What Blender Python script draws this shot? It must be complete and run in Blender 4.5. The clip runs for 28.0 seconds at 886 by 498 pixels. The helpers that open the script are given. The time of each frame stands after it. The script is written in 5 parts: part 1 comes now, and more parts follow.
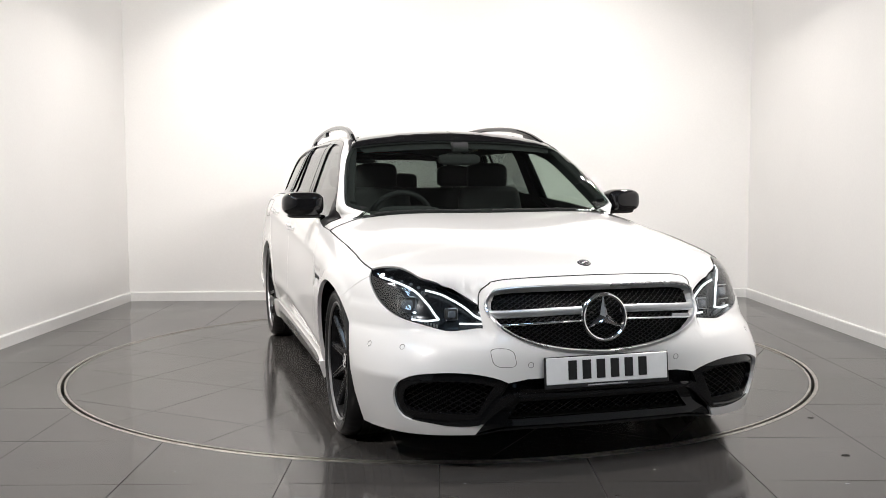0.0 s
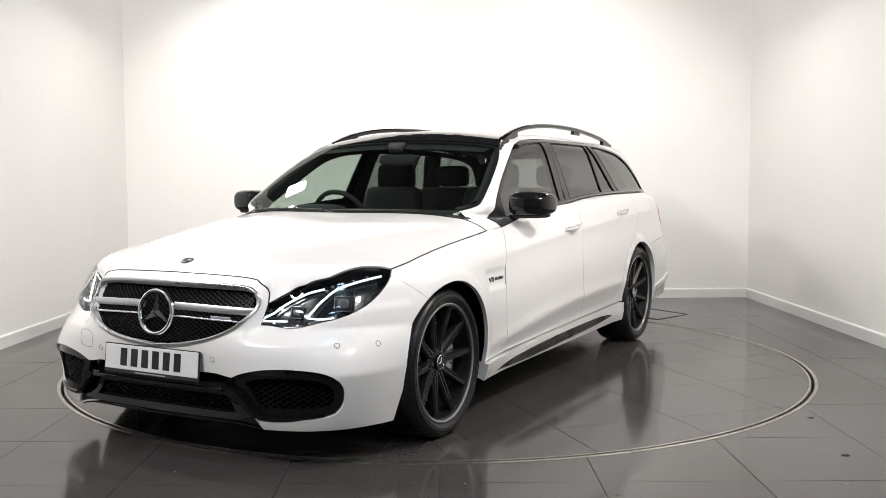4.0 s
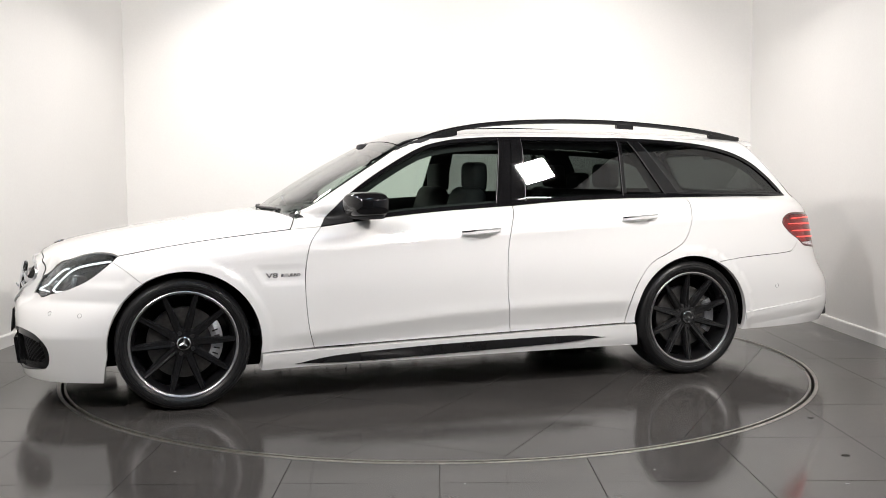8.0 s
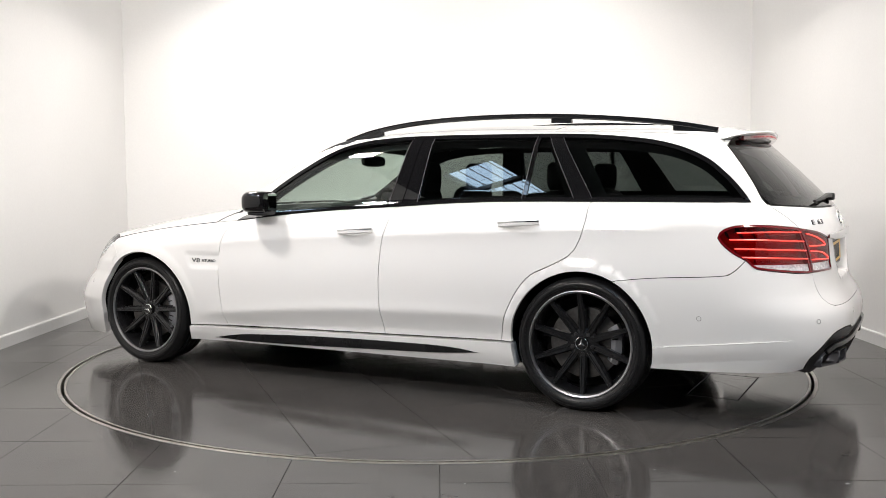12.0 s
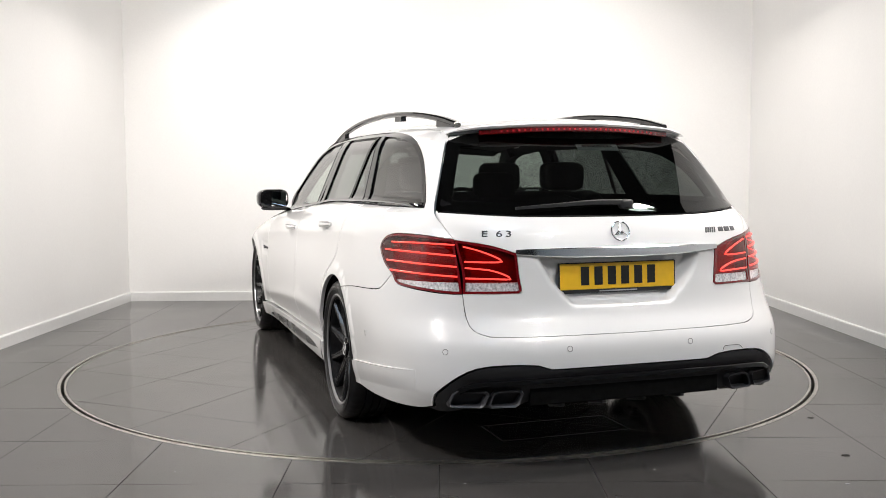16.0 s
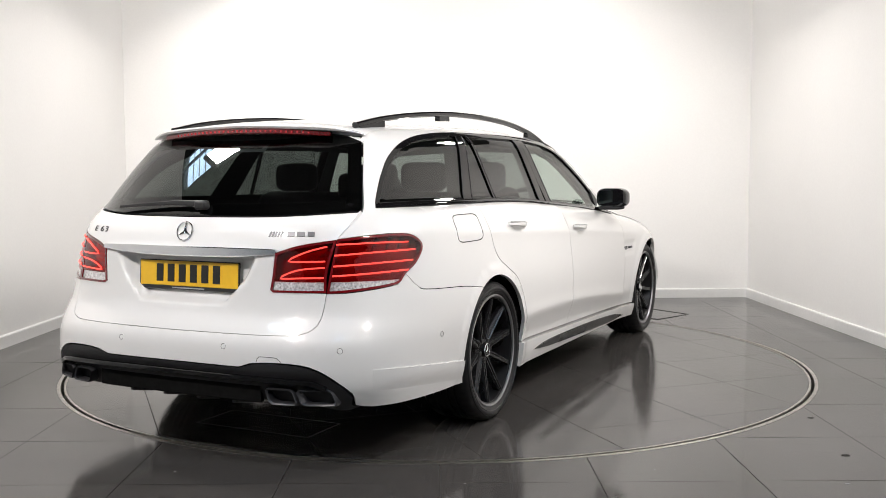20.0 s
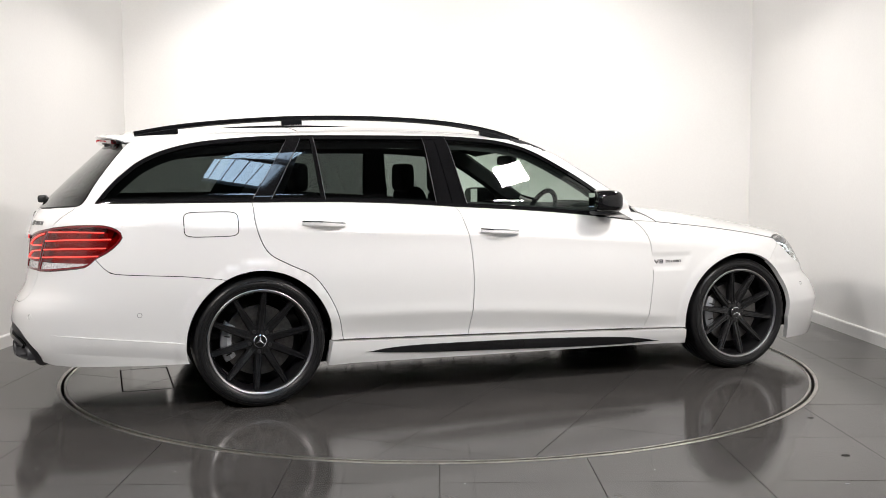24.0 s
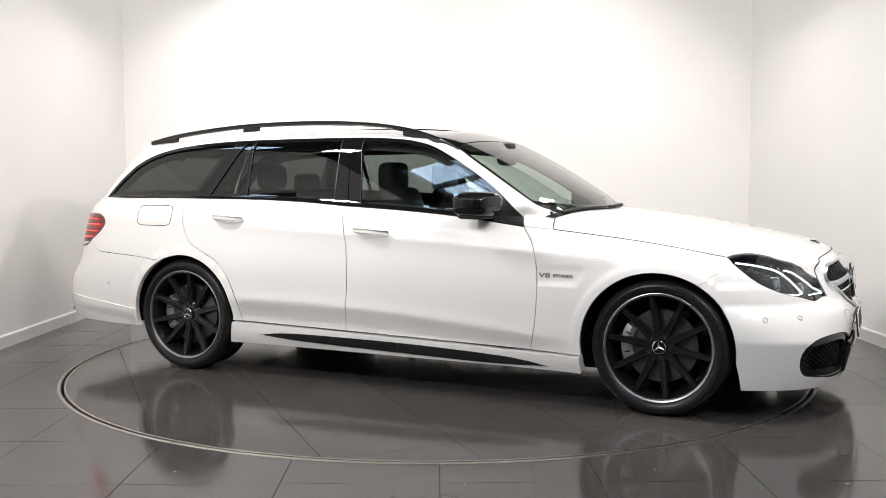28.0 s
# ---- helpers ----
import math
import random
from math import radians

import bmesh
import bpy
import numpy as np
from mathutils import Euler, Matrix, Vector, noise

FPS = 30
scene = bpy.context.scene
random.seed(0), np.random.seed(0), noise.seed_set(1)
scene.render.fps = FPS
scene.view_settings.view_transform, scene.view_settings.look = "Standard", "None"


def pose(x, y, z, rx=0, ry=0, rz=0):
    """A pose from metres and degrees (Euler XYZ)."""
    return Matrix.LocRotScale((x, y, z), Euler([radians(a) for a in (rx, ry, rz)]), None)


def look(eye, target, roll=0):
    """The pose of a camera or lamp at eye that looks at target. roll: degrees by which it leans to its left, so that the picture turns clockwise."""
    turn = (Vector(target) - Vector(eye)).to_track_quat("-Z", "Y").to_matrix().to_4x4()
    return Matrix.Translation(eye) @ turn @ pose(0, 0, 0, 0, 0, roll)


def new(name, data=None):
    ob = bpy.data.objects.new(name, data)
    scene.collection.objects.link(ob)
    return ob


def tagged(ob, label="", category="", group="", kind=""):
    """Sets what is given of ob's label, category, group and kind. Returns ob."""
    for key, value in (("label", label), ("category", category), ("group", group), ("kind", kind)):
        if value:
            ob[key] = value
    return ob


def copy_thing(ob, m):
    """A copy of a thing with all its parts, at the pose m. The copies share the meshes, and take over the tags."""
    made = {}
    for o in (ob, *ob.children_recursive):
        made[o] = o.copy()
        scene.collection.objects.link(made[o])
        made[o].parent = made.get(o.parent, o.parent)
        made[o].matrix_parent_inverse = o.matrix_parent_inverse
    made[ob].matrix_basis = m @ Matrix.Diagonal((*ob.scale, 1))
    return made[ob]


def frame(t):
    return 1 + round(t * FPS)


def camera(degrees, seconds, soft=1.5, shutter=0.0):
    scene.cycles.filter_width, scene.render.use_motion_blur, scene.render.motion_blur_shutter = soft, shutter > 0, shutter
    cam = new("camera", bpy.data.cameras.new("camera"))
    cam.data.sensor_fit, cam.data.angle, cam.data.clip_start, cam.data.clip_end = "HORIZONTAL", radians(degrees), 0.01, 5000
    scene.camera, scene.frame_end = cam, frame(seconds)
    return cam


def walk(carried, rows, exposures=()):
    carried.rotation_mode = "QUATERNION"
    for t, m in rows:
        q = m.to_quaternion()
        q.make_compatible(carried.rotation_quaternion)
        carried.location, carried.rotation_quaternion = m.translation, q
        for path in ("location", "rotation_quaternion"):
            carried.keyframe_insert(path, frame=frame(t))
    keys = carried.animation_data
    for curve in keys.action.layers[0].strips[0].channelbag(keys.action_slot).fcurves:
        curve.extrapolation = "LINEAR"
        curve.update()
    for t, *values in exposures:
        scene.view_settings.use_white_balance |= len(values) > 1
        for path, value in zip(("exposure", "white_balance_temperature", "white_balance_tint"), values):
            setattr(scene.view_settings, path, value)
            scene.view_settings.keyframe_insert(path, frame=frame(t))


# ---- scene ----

# ================= camera =================
EYE = (0.0, -6.127, 1.172)
cam = camera(49.28, 28.0, 0.55)
CAM_POSE = look(EYE, (EYE[0] + 0.00539, EYE[1] + 0.99710, EYE[2] - 0.07592), -0.226)
walk(cam, [(0.0, CAM_POSE), (28.0, CAM_POSE)])

# ================= light =================
EXPOSURE = 0.0
scene.view_settings.exposure = EXPOSURE
world = bpy.data.worlds.new("sky")
scene.world = world
world.use_nodes = True
wn = world.node_tree
sky = wn.nodes.new("ShaderNodeTexSky")
sky.sky_type, sky.sun_disc = "NISHITA", False
sky.sun_elevation, sky.sun_rotation = radians(35), radians(200)
wn.nodes["Background"].inputs["Strength"].default_value = 0.12
wn.links.new(sky.outputs["Color"], wn.nodes["Background"].inputs["Color"])


def area_lamp(name, eye, target, w, h, watts, colour=(1.0, 0.966, 0.955)):
    data = bpy.data.lights.new(name, "AREA")
    data.shape, data.size, data.size_y, data.energy, data.color = "RECTANGLE", w, h, watts, colour
    ob = new(name, data)
    ob.matrix_world = look(eye, target)
    return tagged(ob, kind="structure")


# square LED panels hung inside the partition walls: beside the turntable, behind it and towards the camera
LAMPS = ((-2.10, -1.0, 2.95, (0.9, 0.4, 0.4), 63, 172), (2.02, -1.95, 2.86, (-0.9, 0.2, 0.4), 62, 168), (-2.15, 1.75, 3.10, (0.25, 1.4, 0.0), 36, 180), (2.15, 1.55, 3.10, (-0.25, 1.3, 0.0), 37, 180),
         (-2.20, -4.3, 3.05, (0.3, 1.2, 1.6), 82, 160), (2.10, -4.5, 3.05, (-0.6, 1.4, 2.0), 46, 145))
for x, y, z, aim, watts, wide in LAMPS:
    area_lamp("panel_lamp", (x, y, z), aim, 0.26, 0.26, watts, (1.0, 0.94, 0.895)).data.spread = radians(wide)
# daylight in the rooflights of the hall: (x, y) of the middle, width along x, length along y
HALL_TOP = 5.3
ROOFLIGHTS = ((0.88, -4.7, 1.0, 1.5), (-4.3, -4.05, 1.0, 1.5), (-4.3, 0.5, 0.75, 1.0), (6.0, -4.05, 1.0, 1.5), (0.88, -8.0, 1.0, 1.4))
for x, y, w, h in ROOFLIGHTS:
    area_lamp("rooflight_lamp", (x, y, HALL_TOP + 0.10), (x, y + 0.0001, 0.0), w, h, 32 * w * h, (0.56, 0.77, 1.0))


# ================= materials =================
def material(name, base, rough=0.5, metal=0.0, coat=0.0, spec=0.5, glow=None, strength=0.0, grain=0.0, grain_scale=40.0, bump=0.0, bump_scale=200.0, stain=0.0, stain_scale=2.0, rough_var=0.0):
    m = bpy.data.materials.new(name)
    m.use_nodes = True
    nt = m.node_tree
    p = nt.nodes["Principled BSDF"]
    p.inputs["Base Color"].default_value = (*base, 1)
    p.inputs["Roughness"].default_value = rough
    p.inputs["Metallic"].default_value = metal
    p.inputs["Coat Weight"].default_value = coat
    p.inputs["Coat Roughness"].default_value = 0.03
    p.inputs["Specular IOR Level"].default_value = spec
    if glow:
        p.inputs["Emission Color"].default_value = (*glow, 1)
        p.inputs["Emission Strength"].default_value = strength
    if grain or stain or bump or rough_var:
        tc = nt.nodes.new("ShaderNodeTexCoord")
        src = tc.outputs["Object"]
        value = None
        for amount, scale in ((grain, grain_scale), (stain, stain_scale)):
            if not amount:
                continue
            n = nt.nodes.new("ShaderNodeTexNoise")
            n.inputs["Scale"].default_value, n.inputs["Detail"].default_value = scale, 5
            nt.links.new(src, n.inputs["Vector"])
            r = nt.nodes.new("ShaderNodeMapRange")
            r.inputs["From Min"].default_value, r.inputs["From Max"].default_value = 0.3, 0.7
            r.inputs["To Min"].default_value, r.inputs["To Max"].default_value = 1 - amount, 1 + amount
            nt.links.new(n.outputs["Fac"], r.inputs["Value"])
            if value is None:
                value = r.outputs["Result"]
            else:
                mu = nt.nodes.new("ShaderNodeMath")
                mu.operation = "MULTIPLY"
                nt.links.new(value, mu.inputs[0])
                nt.links.new(r.outputs["Result"], mu.inputs[1])
                value = mu.outputs[0]
        if value is not None:
            vm = nt.nodes.new("ShaderNodeVectorMath")
            vm.operation = "SCALE"
            vm.inputs[0].default_value = base
            nt.links.new(value, vm.inputs["Scale"])
            nt.links.new(vm.outputs[0], p.inputs["Base Color"])
        if bump:
            n = nt.nodes.new("ShaderNodeTexNoise")
            n.inputs["Scale"].default_value, n.inputs["Detail"].default_value = bump_scale, 3
            nt.links.new(src, n.inputs["Vector"])
            b = nt.nodes.new("ShaderNodeBump")
            b.inputs["Strength"].default_value, b.inputs["Distance"].default_value = bump, 0.002
            nt.links.new(n.outputs["Fac"], b.inputs["Height"])
            nt.links.new(b.outputs["Normal"], p.inputs["Normal"])
        if rough_var:
            n = nt.nodes.new("ShaderNodeTexNoise")
            n.inputs["Scale"].default_value, n.inputs["Detail"].default_value = 3.0, 6
            nt.links.new(src, n.inputs["Vector"])
            r = nt.nodes.new("ShaderNodeMapRange")
            r.inputs["From Min"].default_value, r.inputs["From Max"].default_value = 0.3, 0.7
            r.inputs["To Min"].default_value, r.inputs["To Max"].default_value = rough - rough_var, rough + rough_var
            nt.links.new(n.outputs["Fac"], r.inputs["Value"])
            nt.links.new(r.outputs["Result"], p.inputs["Roughness"])
    return m


def glass(name, tint, base=0.075):
    """A thin pane: tinted see-through with a mirror gloss by Fresnel."""
    m = bpy.data.materials.new(name)
    m.use_nodes = True
    nt = m.node_tree
    nt.nodes.remove(nt.nodes["Principled BSDF"])
    out = nt.nodes["Material Output"]
    tr, gl, mix, lw, pw, mr = (nt.nodes.new("ShaderNode" + k) for k in ("BsdfTransparent", "BsdfGlossy", "MixShader", "LayerWeight", "Math", "MapRange"))
    tr.inputs["Color"].default_value = (*tint, 1)
    gl.inputs["Roughness"].default_value = 0.01
    lw.inputs["Blend"].default_value = 0.5
    pw.operation = "POWER"
    pw.inputs[1].default_value = 4.0
    mr.inputs["To Min"].default_value = base
    nt.links.new(lw.outputs["Facing"], pw.inputs[0])
    nt.links.new(pw.outputs[0], mr.inputs["Value"])
    nt.links.new(mr.outputs[0], mix.inputs[0])
    nt.links.new(tr.outputs[0], mix.inputs[1])
    nt.links.new(gl.outputs[0], mix.inputs[2])
    nt.links.new(mix.outputs[0], out.inputs["Surface"])
    return m


PAINT = material("white_paint", (0.78, 0.775, 0.765), 0.32, coat=1.0, grain=0.015, grain_scale=900)
GLOSS = material("gloss_black", (0.006, 0.006, 0.0066), 0.035, spec=0.45, rough_var=0.01)
PLASTIC = material("black_plastic", (0.014, 0.014, 0.015), 0.45, grain=0.1, grain_scale=300, bump=0.15, bump_scale=600)
SEAL = material("black_trim", (0.015, 0.015, 0.016), 0.42, spec=0.35, grain=0.1, grain_scale=200)
CHROME = material("chrome", (0.85, 0.86, 0.88), 0.12, 1.0, rough_var=0.02)
BRUSHED = material("brushed_silver", (0.74, 0.75, 0.77), 0.27, 1.0, rough_var=0.03)
SATIN = material("satin_silver", (0.62, 0.63, 0.65), 0.42, 1.0)
BADGE = material("dark_chrome", (0.05, 0.05, 0.055), 0.38, 0.3)
BADGE_GREY = material("badge_grey", (0.12, 0.12, 0.125), 0.4, 0.4, grain=0.1)
RUBBER = material("tyre_rubber", (0.012, 0.012, 0.0125), 0.33, spec=0.30, grain=0.2, grain_scale=120, bump=0.2, bump_scale=250)
WHEEL = material("satin_black_alloy", (0.010, 0.010, 0.0108), 0.27, coat=0.25, spec=0.4, rough_var=0.05)
MILLED = material("milled_aluminium", (0.38, 0.38, 0.39), 0.33, 1.0, rough_var=0.06)
IRON = material("brake_iron", (0.13, 0.125, 0.12), 0.4, 0.9, grain=0.2, grain_scale=60)
CALIPER = material("caliper_silver", (0.42, 0.43, 0.45), 0.34, 0.7, grain=0.12, grain_scale=150)
DARK = material("dark_inside", (0.008, 0.008, 0.008), 0.8, spec=0.05, grain=0.2)
LEATHER = material("black_leather", (0.028, 0.028, 0.030), 0.6, spec=0.10, grain=0.15, grain_scale=90, bump=0.3, bump_scale=300)
TRIM = material("cabin_plastic", (0.032, 0.032, 0.034), 0.6, spec=0.12, grain=0.1, bump=0.2)
LINING = material("roof_lining", (0.07, 0.07, 0.072), 0.9, grain=0.15)
CLEAR = glass("clear_lens", (0.93, 0.95, 0.95))
GLASS = glass("green_tinted_glass", (0.68, 0.76, 0.71))
PRIVACY = glass("privacy_glass", (0.22, 0.245, 0.235))
REDGLASS = glass("red_lens", (0.88, 0.05, 0.05))
ROOFGLASS = material("roof_glass", (0.008, 0.008, 0.009), 0.04, coat=0.8)
LEDWHITE = material("white_led", (0.9, 0.9, 0.9), 0.4, glow=(0.86, 0.95, 1.0), strength=1.25)
LEDRED = material("red_led", (0.6, 0.02, 0.01), 0.3, glow=(1.0, 0.075, 0.06), strength=1.4)
REDPLASTIC = material("red_reflector", (0.15, 0.005, 0.008), 0.12, coat=1.0, grain=0.3, grain_scale=180)
CLEARPLASTIC = material("clear_reflector", (0.72, 0.72, 0.73), 0.18, 0.4, grain=0.5, grain_scale=110, bump=0.6, bump_scale=120)
PROJECTOR = material("projector_glass", (0.20, 0.22, 0.25), 0.06, 0.4, coat=1.0, grain=0.2, grain_scale=60)
MESHBLACK = material("mesh_black", (0.006, 0.006, 0.0065), 0.35, spec=0.22, grain=0.1)
LAMPGREY = material("lamp_bezel", (0.024, 0.026, 0.030), 0.2, 0.6, grain=0.3, grain_scale=30)
DIODE = material("red_diode", (0.55, 0.02, 0.03), 0.15, coat=1.0, grain=0.4, grain_scale=300)
BRAKERED = material("brake_light_red", (0.10, 0.004, 0.005), 0.2, coat=1.0, grain=0.4, grain_scale=140)
MIRROR = material("mirror_glass", (0.85, 0.86, 0.87), 0.01, 1.0)
PLATEWHITE = material("plate_white", (0.72, 0.73, 0.74), 0.3, grain=0.02)
PLATEYELLOW = material("plate_yellow", (0.85, 0.50, 0.02), 0.3, grain=0.03)
INK = material("plate_black", (0.008, 0.008, 0.008), 0.4)
RINGGREY = material("sensor_joint_grey", (0.16, 0.16, 0.16), 0.8, grain=0.1)
SHUT = material("joint_shadow", (0.02, 0.02, 0.02), 0.9)
PALE = material("pale_print", (0.35, 0.36, 0.37), 0.5)
TILE = material("grey_porcelain_tile", (0.062, 0.0585, 0.0555), 0.12, spec=0.27, grain=0.05, grain_scale=25, stain=0.10, stain_scale=1.3, rough_var=0.04)
GROUT = material("dark_grout", (0.035, 0.033, 0.031), 0.8, grain=0.2)
STEEL = material("turntable_steel", (0.42, 0.40, 0.37), 0.32, 0.9, grain=0.25, grain_scale=30)
DIM = material("grey_wall_paint", (0.05, 0.05, 0.05), 0.7, grain=0.02)
WALL = material("white_wall_paint", (0.87, 0.865, 0.85), 0.65, grain=0.012, grain_scale=60, stain=0.02, stain_scale=0.9, bump=0.12, bump_scale=90)
SKIRT = material("white_gloss_paint", (0.80, 0.80, 0.79), 0.3, grain=0.02, stain=0.03)
CEILING = material("ceiling_paint", (0.05, 0.05, 0.053), 0.8, grain=0.03)
RIB = material("rooflight_rib", (0.55, 0.60, 0.66), 0.6, grain=0.1)
BEAM = material("ceiling_beam", (0.12, 0.12, 0.13), 0.6, grain=0.1)

def tile_variation(m):
    """Each tile a shade of its own."""
    nt = m.node_tree
    p = nt.nodes["Principled BSDF"]
    link = p.inputs["Base Color"].links[0]
    src = link.from_socket
    info = nt.nodes.new("ShaderNodeObjectInfo")
    r = nt.nodes.new("ShaderNodeMapRange")
    r.inputs["To Min"].default_value, r.inputs["To Max"].default_value = 0.93, 1.07
    nt.links.new(info.outputs["Random"], r.inputs["Value"])
    vm = nt.nodes.new("ShaderNodeVectorMath")
    vm.operation = "SCALE"
    nt.links.new(src, vm.inputs[0])
    nt.links.new(r.outputs["Result"], vm.inputs["Scale"])
    nt.links.new(vm.outputs[0], p.inputs["Base Color"])


tile_variation(TILE)

# ================= mesh tools =================
# ---- the car's outer form: one smooth field, below zero inside (x from nose to tail, y across, z up) ----
def curve(x, pts):
    """Smooth interpolation through (x, value) pairs."""
    px = np.array([p[0] for p in pts], float)
    pv = np.array([p[1] for p in pts], float)
    d = np.diff(pv) / np.diff(px)
    m = np.concatenate([[d[0]], (d[1:] + d[:-1]) / 2, [d[-1]]])
    x = np.clip(x, px[0], px[-1])
    i = np.clip(np.searchsorted(px, x, side="right") - 1, 0, len(px) - 2)
    h = px[i + 1] - px[i]
    u = (x - px[i]) / h
    return ((1 + 2 * u) * (1 - u) ** 2 * pv[i] + u * (1 - u) ** 2 * h * m[i]
            + u * u * (3 - 2 * u) * pv[i + 1] + u * u * (u - 1) * h * m[i + 1])


def smax(a, b, k):
    h = np.maximum(k - np.abs(a - b), 0) / k
    return np.maximum(a, b) + h * h * k / 4


def smin(a, b, k):
    return -smax(-a, -b, k)


NOSE = [(0.10, 0.06), (0.18, 0.03), (0.28, 0.018), (0.40, 0.006), (0.50, -0.002), (0.60, 0.015), (0.70, 0.062), (0.77, 0.115), (0.82, 0.16), (1.0, 0.3)]
TAIL = [(0.10, 4.83), (0.22, 4.865), (0.34, 4.922), (0.46, 4.930), (0.52, 4.921), (0.56, 4.900), (0.62, 4.865), (0.75, 4.845), (0.90, 4.835), (1.0, 4.79), (1.1, 4.69)]
WIDE = [(0.10, 0.88), (0.20, 0.905), (0.32, 0.925), (0.50, 0.937), (0.65, 0.935), (0.80, 0.918), (0.92, 0.896), (1.02, 0.864), (1.15, 0.815)]
HOOD = [(-0.05, 0.70), (0.06, 0.752), (0.2, 0.805), (0.45, 0.862), (0.8, 0.917), (1.27, 0.975), (1.6, 1.000), (2.0, 1.006), (2.3, 1.004), (2.65, 1.003), (3.0, 1.022), (3.4, 1.034), (4.2, 1.040), (4.9, 1.02)]
ROOF = [(1.9, 1.40), (2.1, 1.428), (2.45, 1.452), (2.9, 1.465), (3.5, 1.455), (4.1, 1.437), (4.6, 1.395)]
BELTW = [(1.3, 0.790), (1.8, 0.800), (2.6, 0.803), (3.6, 0.797), (4.2, 0.772), (4.5, 0.742), (4.7, 0.705)]


def half_width(x, z):
    w = curve(z, WIDE)
    flare = np.exp(-((x - 0.86) / 0.34) ** 2) * 0.042 + np.exp(-((x - 3.72) / 0.42) ** 2) * 0.008
    w = w + flare * np.exp(-((z - 0.55) / 0.28) ** 2)
    # soft shoulder crease that falls from the rear to the front, and the hollow low in the doors
    zc = 0.84 + 0.05 * (x - 2.42) - 0.013 * np.maximum(2.42 - x, 0) ** 2
    w = w + 0.011 * np.exp(-(np.sqrt((z - zc) ** 2 + 0.00008) - 0.009) / 0.045) * np.clip((x - 0.9) / 0.5, 0, 1) * np.clip((4.6 - x) / 0.6, 0, 1)
    zl = curve(x, [(1.2, 0.335), (1.53, 0.362), (2.0, 0.405), (2.57, 0.440), (3.3, 0.452), (3.6, 0.452)])
    low = (np.sqrt((zl - z) ** 2 + 0.00003) + zl - z) / 2
    w = w + (0.006 * np.exp(-((z - zl) / 0.045) ** 2) - 0.17 * np.minimum(low, 0.10)) * np.clip((x - 1.25) / 0.25, 0, 1) * np.clip((3.5 - x) / 0.25, 0, 1)
    # raised lips round the wheel arches
    for ax, az, ar in ((0.862, 0.330, 0.380), (3.727, 0.332, 0.366)):
        d = np.sqrt((x - ax) ** 2 + (z - az) ** 2) - ar
        w = w + 0.006 * np.clip((0.050 - d) / 0.014, 0, 1)
    return w


def field(x, y, z):
    ay = np.abs(y)
    xf, xr = 0.95, 3.9
    b = half_width(np.clip(x, xf * 0.6, 4.2), z)
    st = lambda v: np.clip(v, 0, 1) ** 2 * (3 - 2 * np.clip(v, 0, 1))
    back = 0.070 * st((ay - 0.43) / 0.06) * st((0.78 - ay) / 0.28) * st((z - 0.50) / 0.08) * st((0.79 - z) / 0.10)
    af = xf - curve(z, NOSE) - back      # the lamps sit back behind the grille
    ar = curve(z, TAIL) - xr
    e = np.interp(z, (0.38, 0.55, 0.75), (3.7, 2.5, 2.3))
    nf = (np.maximum((xf - x) / af, 0) ** e + (ay / b) ** e) ** (1 / e)
    e = np.interp(z, (0.35, 0.55, 0.90), (4.3, 4.0, 3.3))
    nr = (np.maximum((x - xr) / ar, 0) ** e + (ay / b) ** e) ** (1 / e)
    plan = 0.9 * (np.where(x < 2.4, nf, nr) - 1)
    crown = np.interp(x, (0.0, 0.6, 1.4, 1.9, 2.3, 2.65), (0.055, 0.10, 0.085, 0.062, 0.034, 0.0))
    top = z - (curve(x, HOOD) - crown * (ay / 0.85) ** np.interp(x, (0.4, 1.3), (2.2, 4.0)))
    low = smax(plan, top, 0.07)
    roof = z - (curve(x, ROOF) - 0.045 * (ay / 0.55) ** 2)
    dz = z - 0.98
    side = (ay - (curve(x, BELTW) - 0.36 * dz - 0.09 * np.maximum(dz, 0) ** 2)) * 0.9
    xs = x - 1.325 - 0.25 * ay ** 2
    shield = (z - (0.975 + 0.565 * xs + 0.022 * np.sin(np.clip(xs / 0.78, 0, 1) * np.pi))) * 0.87
    back = (x - (4.80 - 0.95 * (z - 1.0) - 0.25 * np.maximum(z - 1, 0) ** 2 - 0.22 * ay ** 2 - 0.37 * ay ** 4)) * 0.72
    up = smax(smax(roof, side, 0.09), smax(shield, back, 0.02), 0.035)
    up = up + 0.06 * (np.maximum(np.interp(x, (1.6, 1.8, 3.9, 4.3), (1.03, 0.94, 0.94, 1.03)) - z, 0) / 0.08) ** 2
    return smin(low, up, 0.03)


def solve(o, d, t0=0.0, t1=3.0, n=30):
    """Where rays from inside points o along d leave the body."""
    a = np.full(len(o), t0)
    b = np.full(len(o), t1)
    for _ in range(n):
        m = (a + b) / 2
        p = o + d * m[:, None]
        s = field(p[:, 0], p[:, 1], p[:, 2]) < 0
        a = np.where(s, m, a)
        b = np.where(s, b, m)
    return o + d * a[:, None]


def normals(p, e=0.002):
    g = np.stack([field(*(p + v).T) - field(*(p - v).T) for v in np.eye(3) * e], 1)
    return g / (np.linalg.norm(g, axis=1, keepdims=True) + 1e-12)

from mathutils.geometry import delaunay_2d_cdt

SHIFT = np.array([-2.458, 0.0026, 0.0])  # the car's nose frame to the turntable's centre


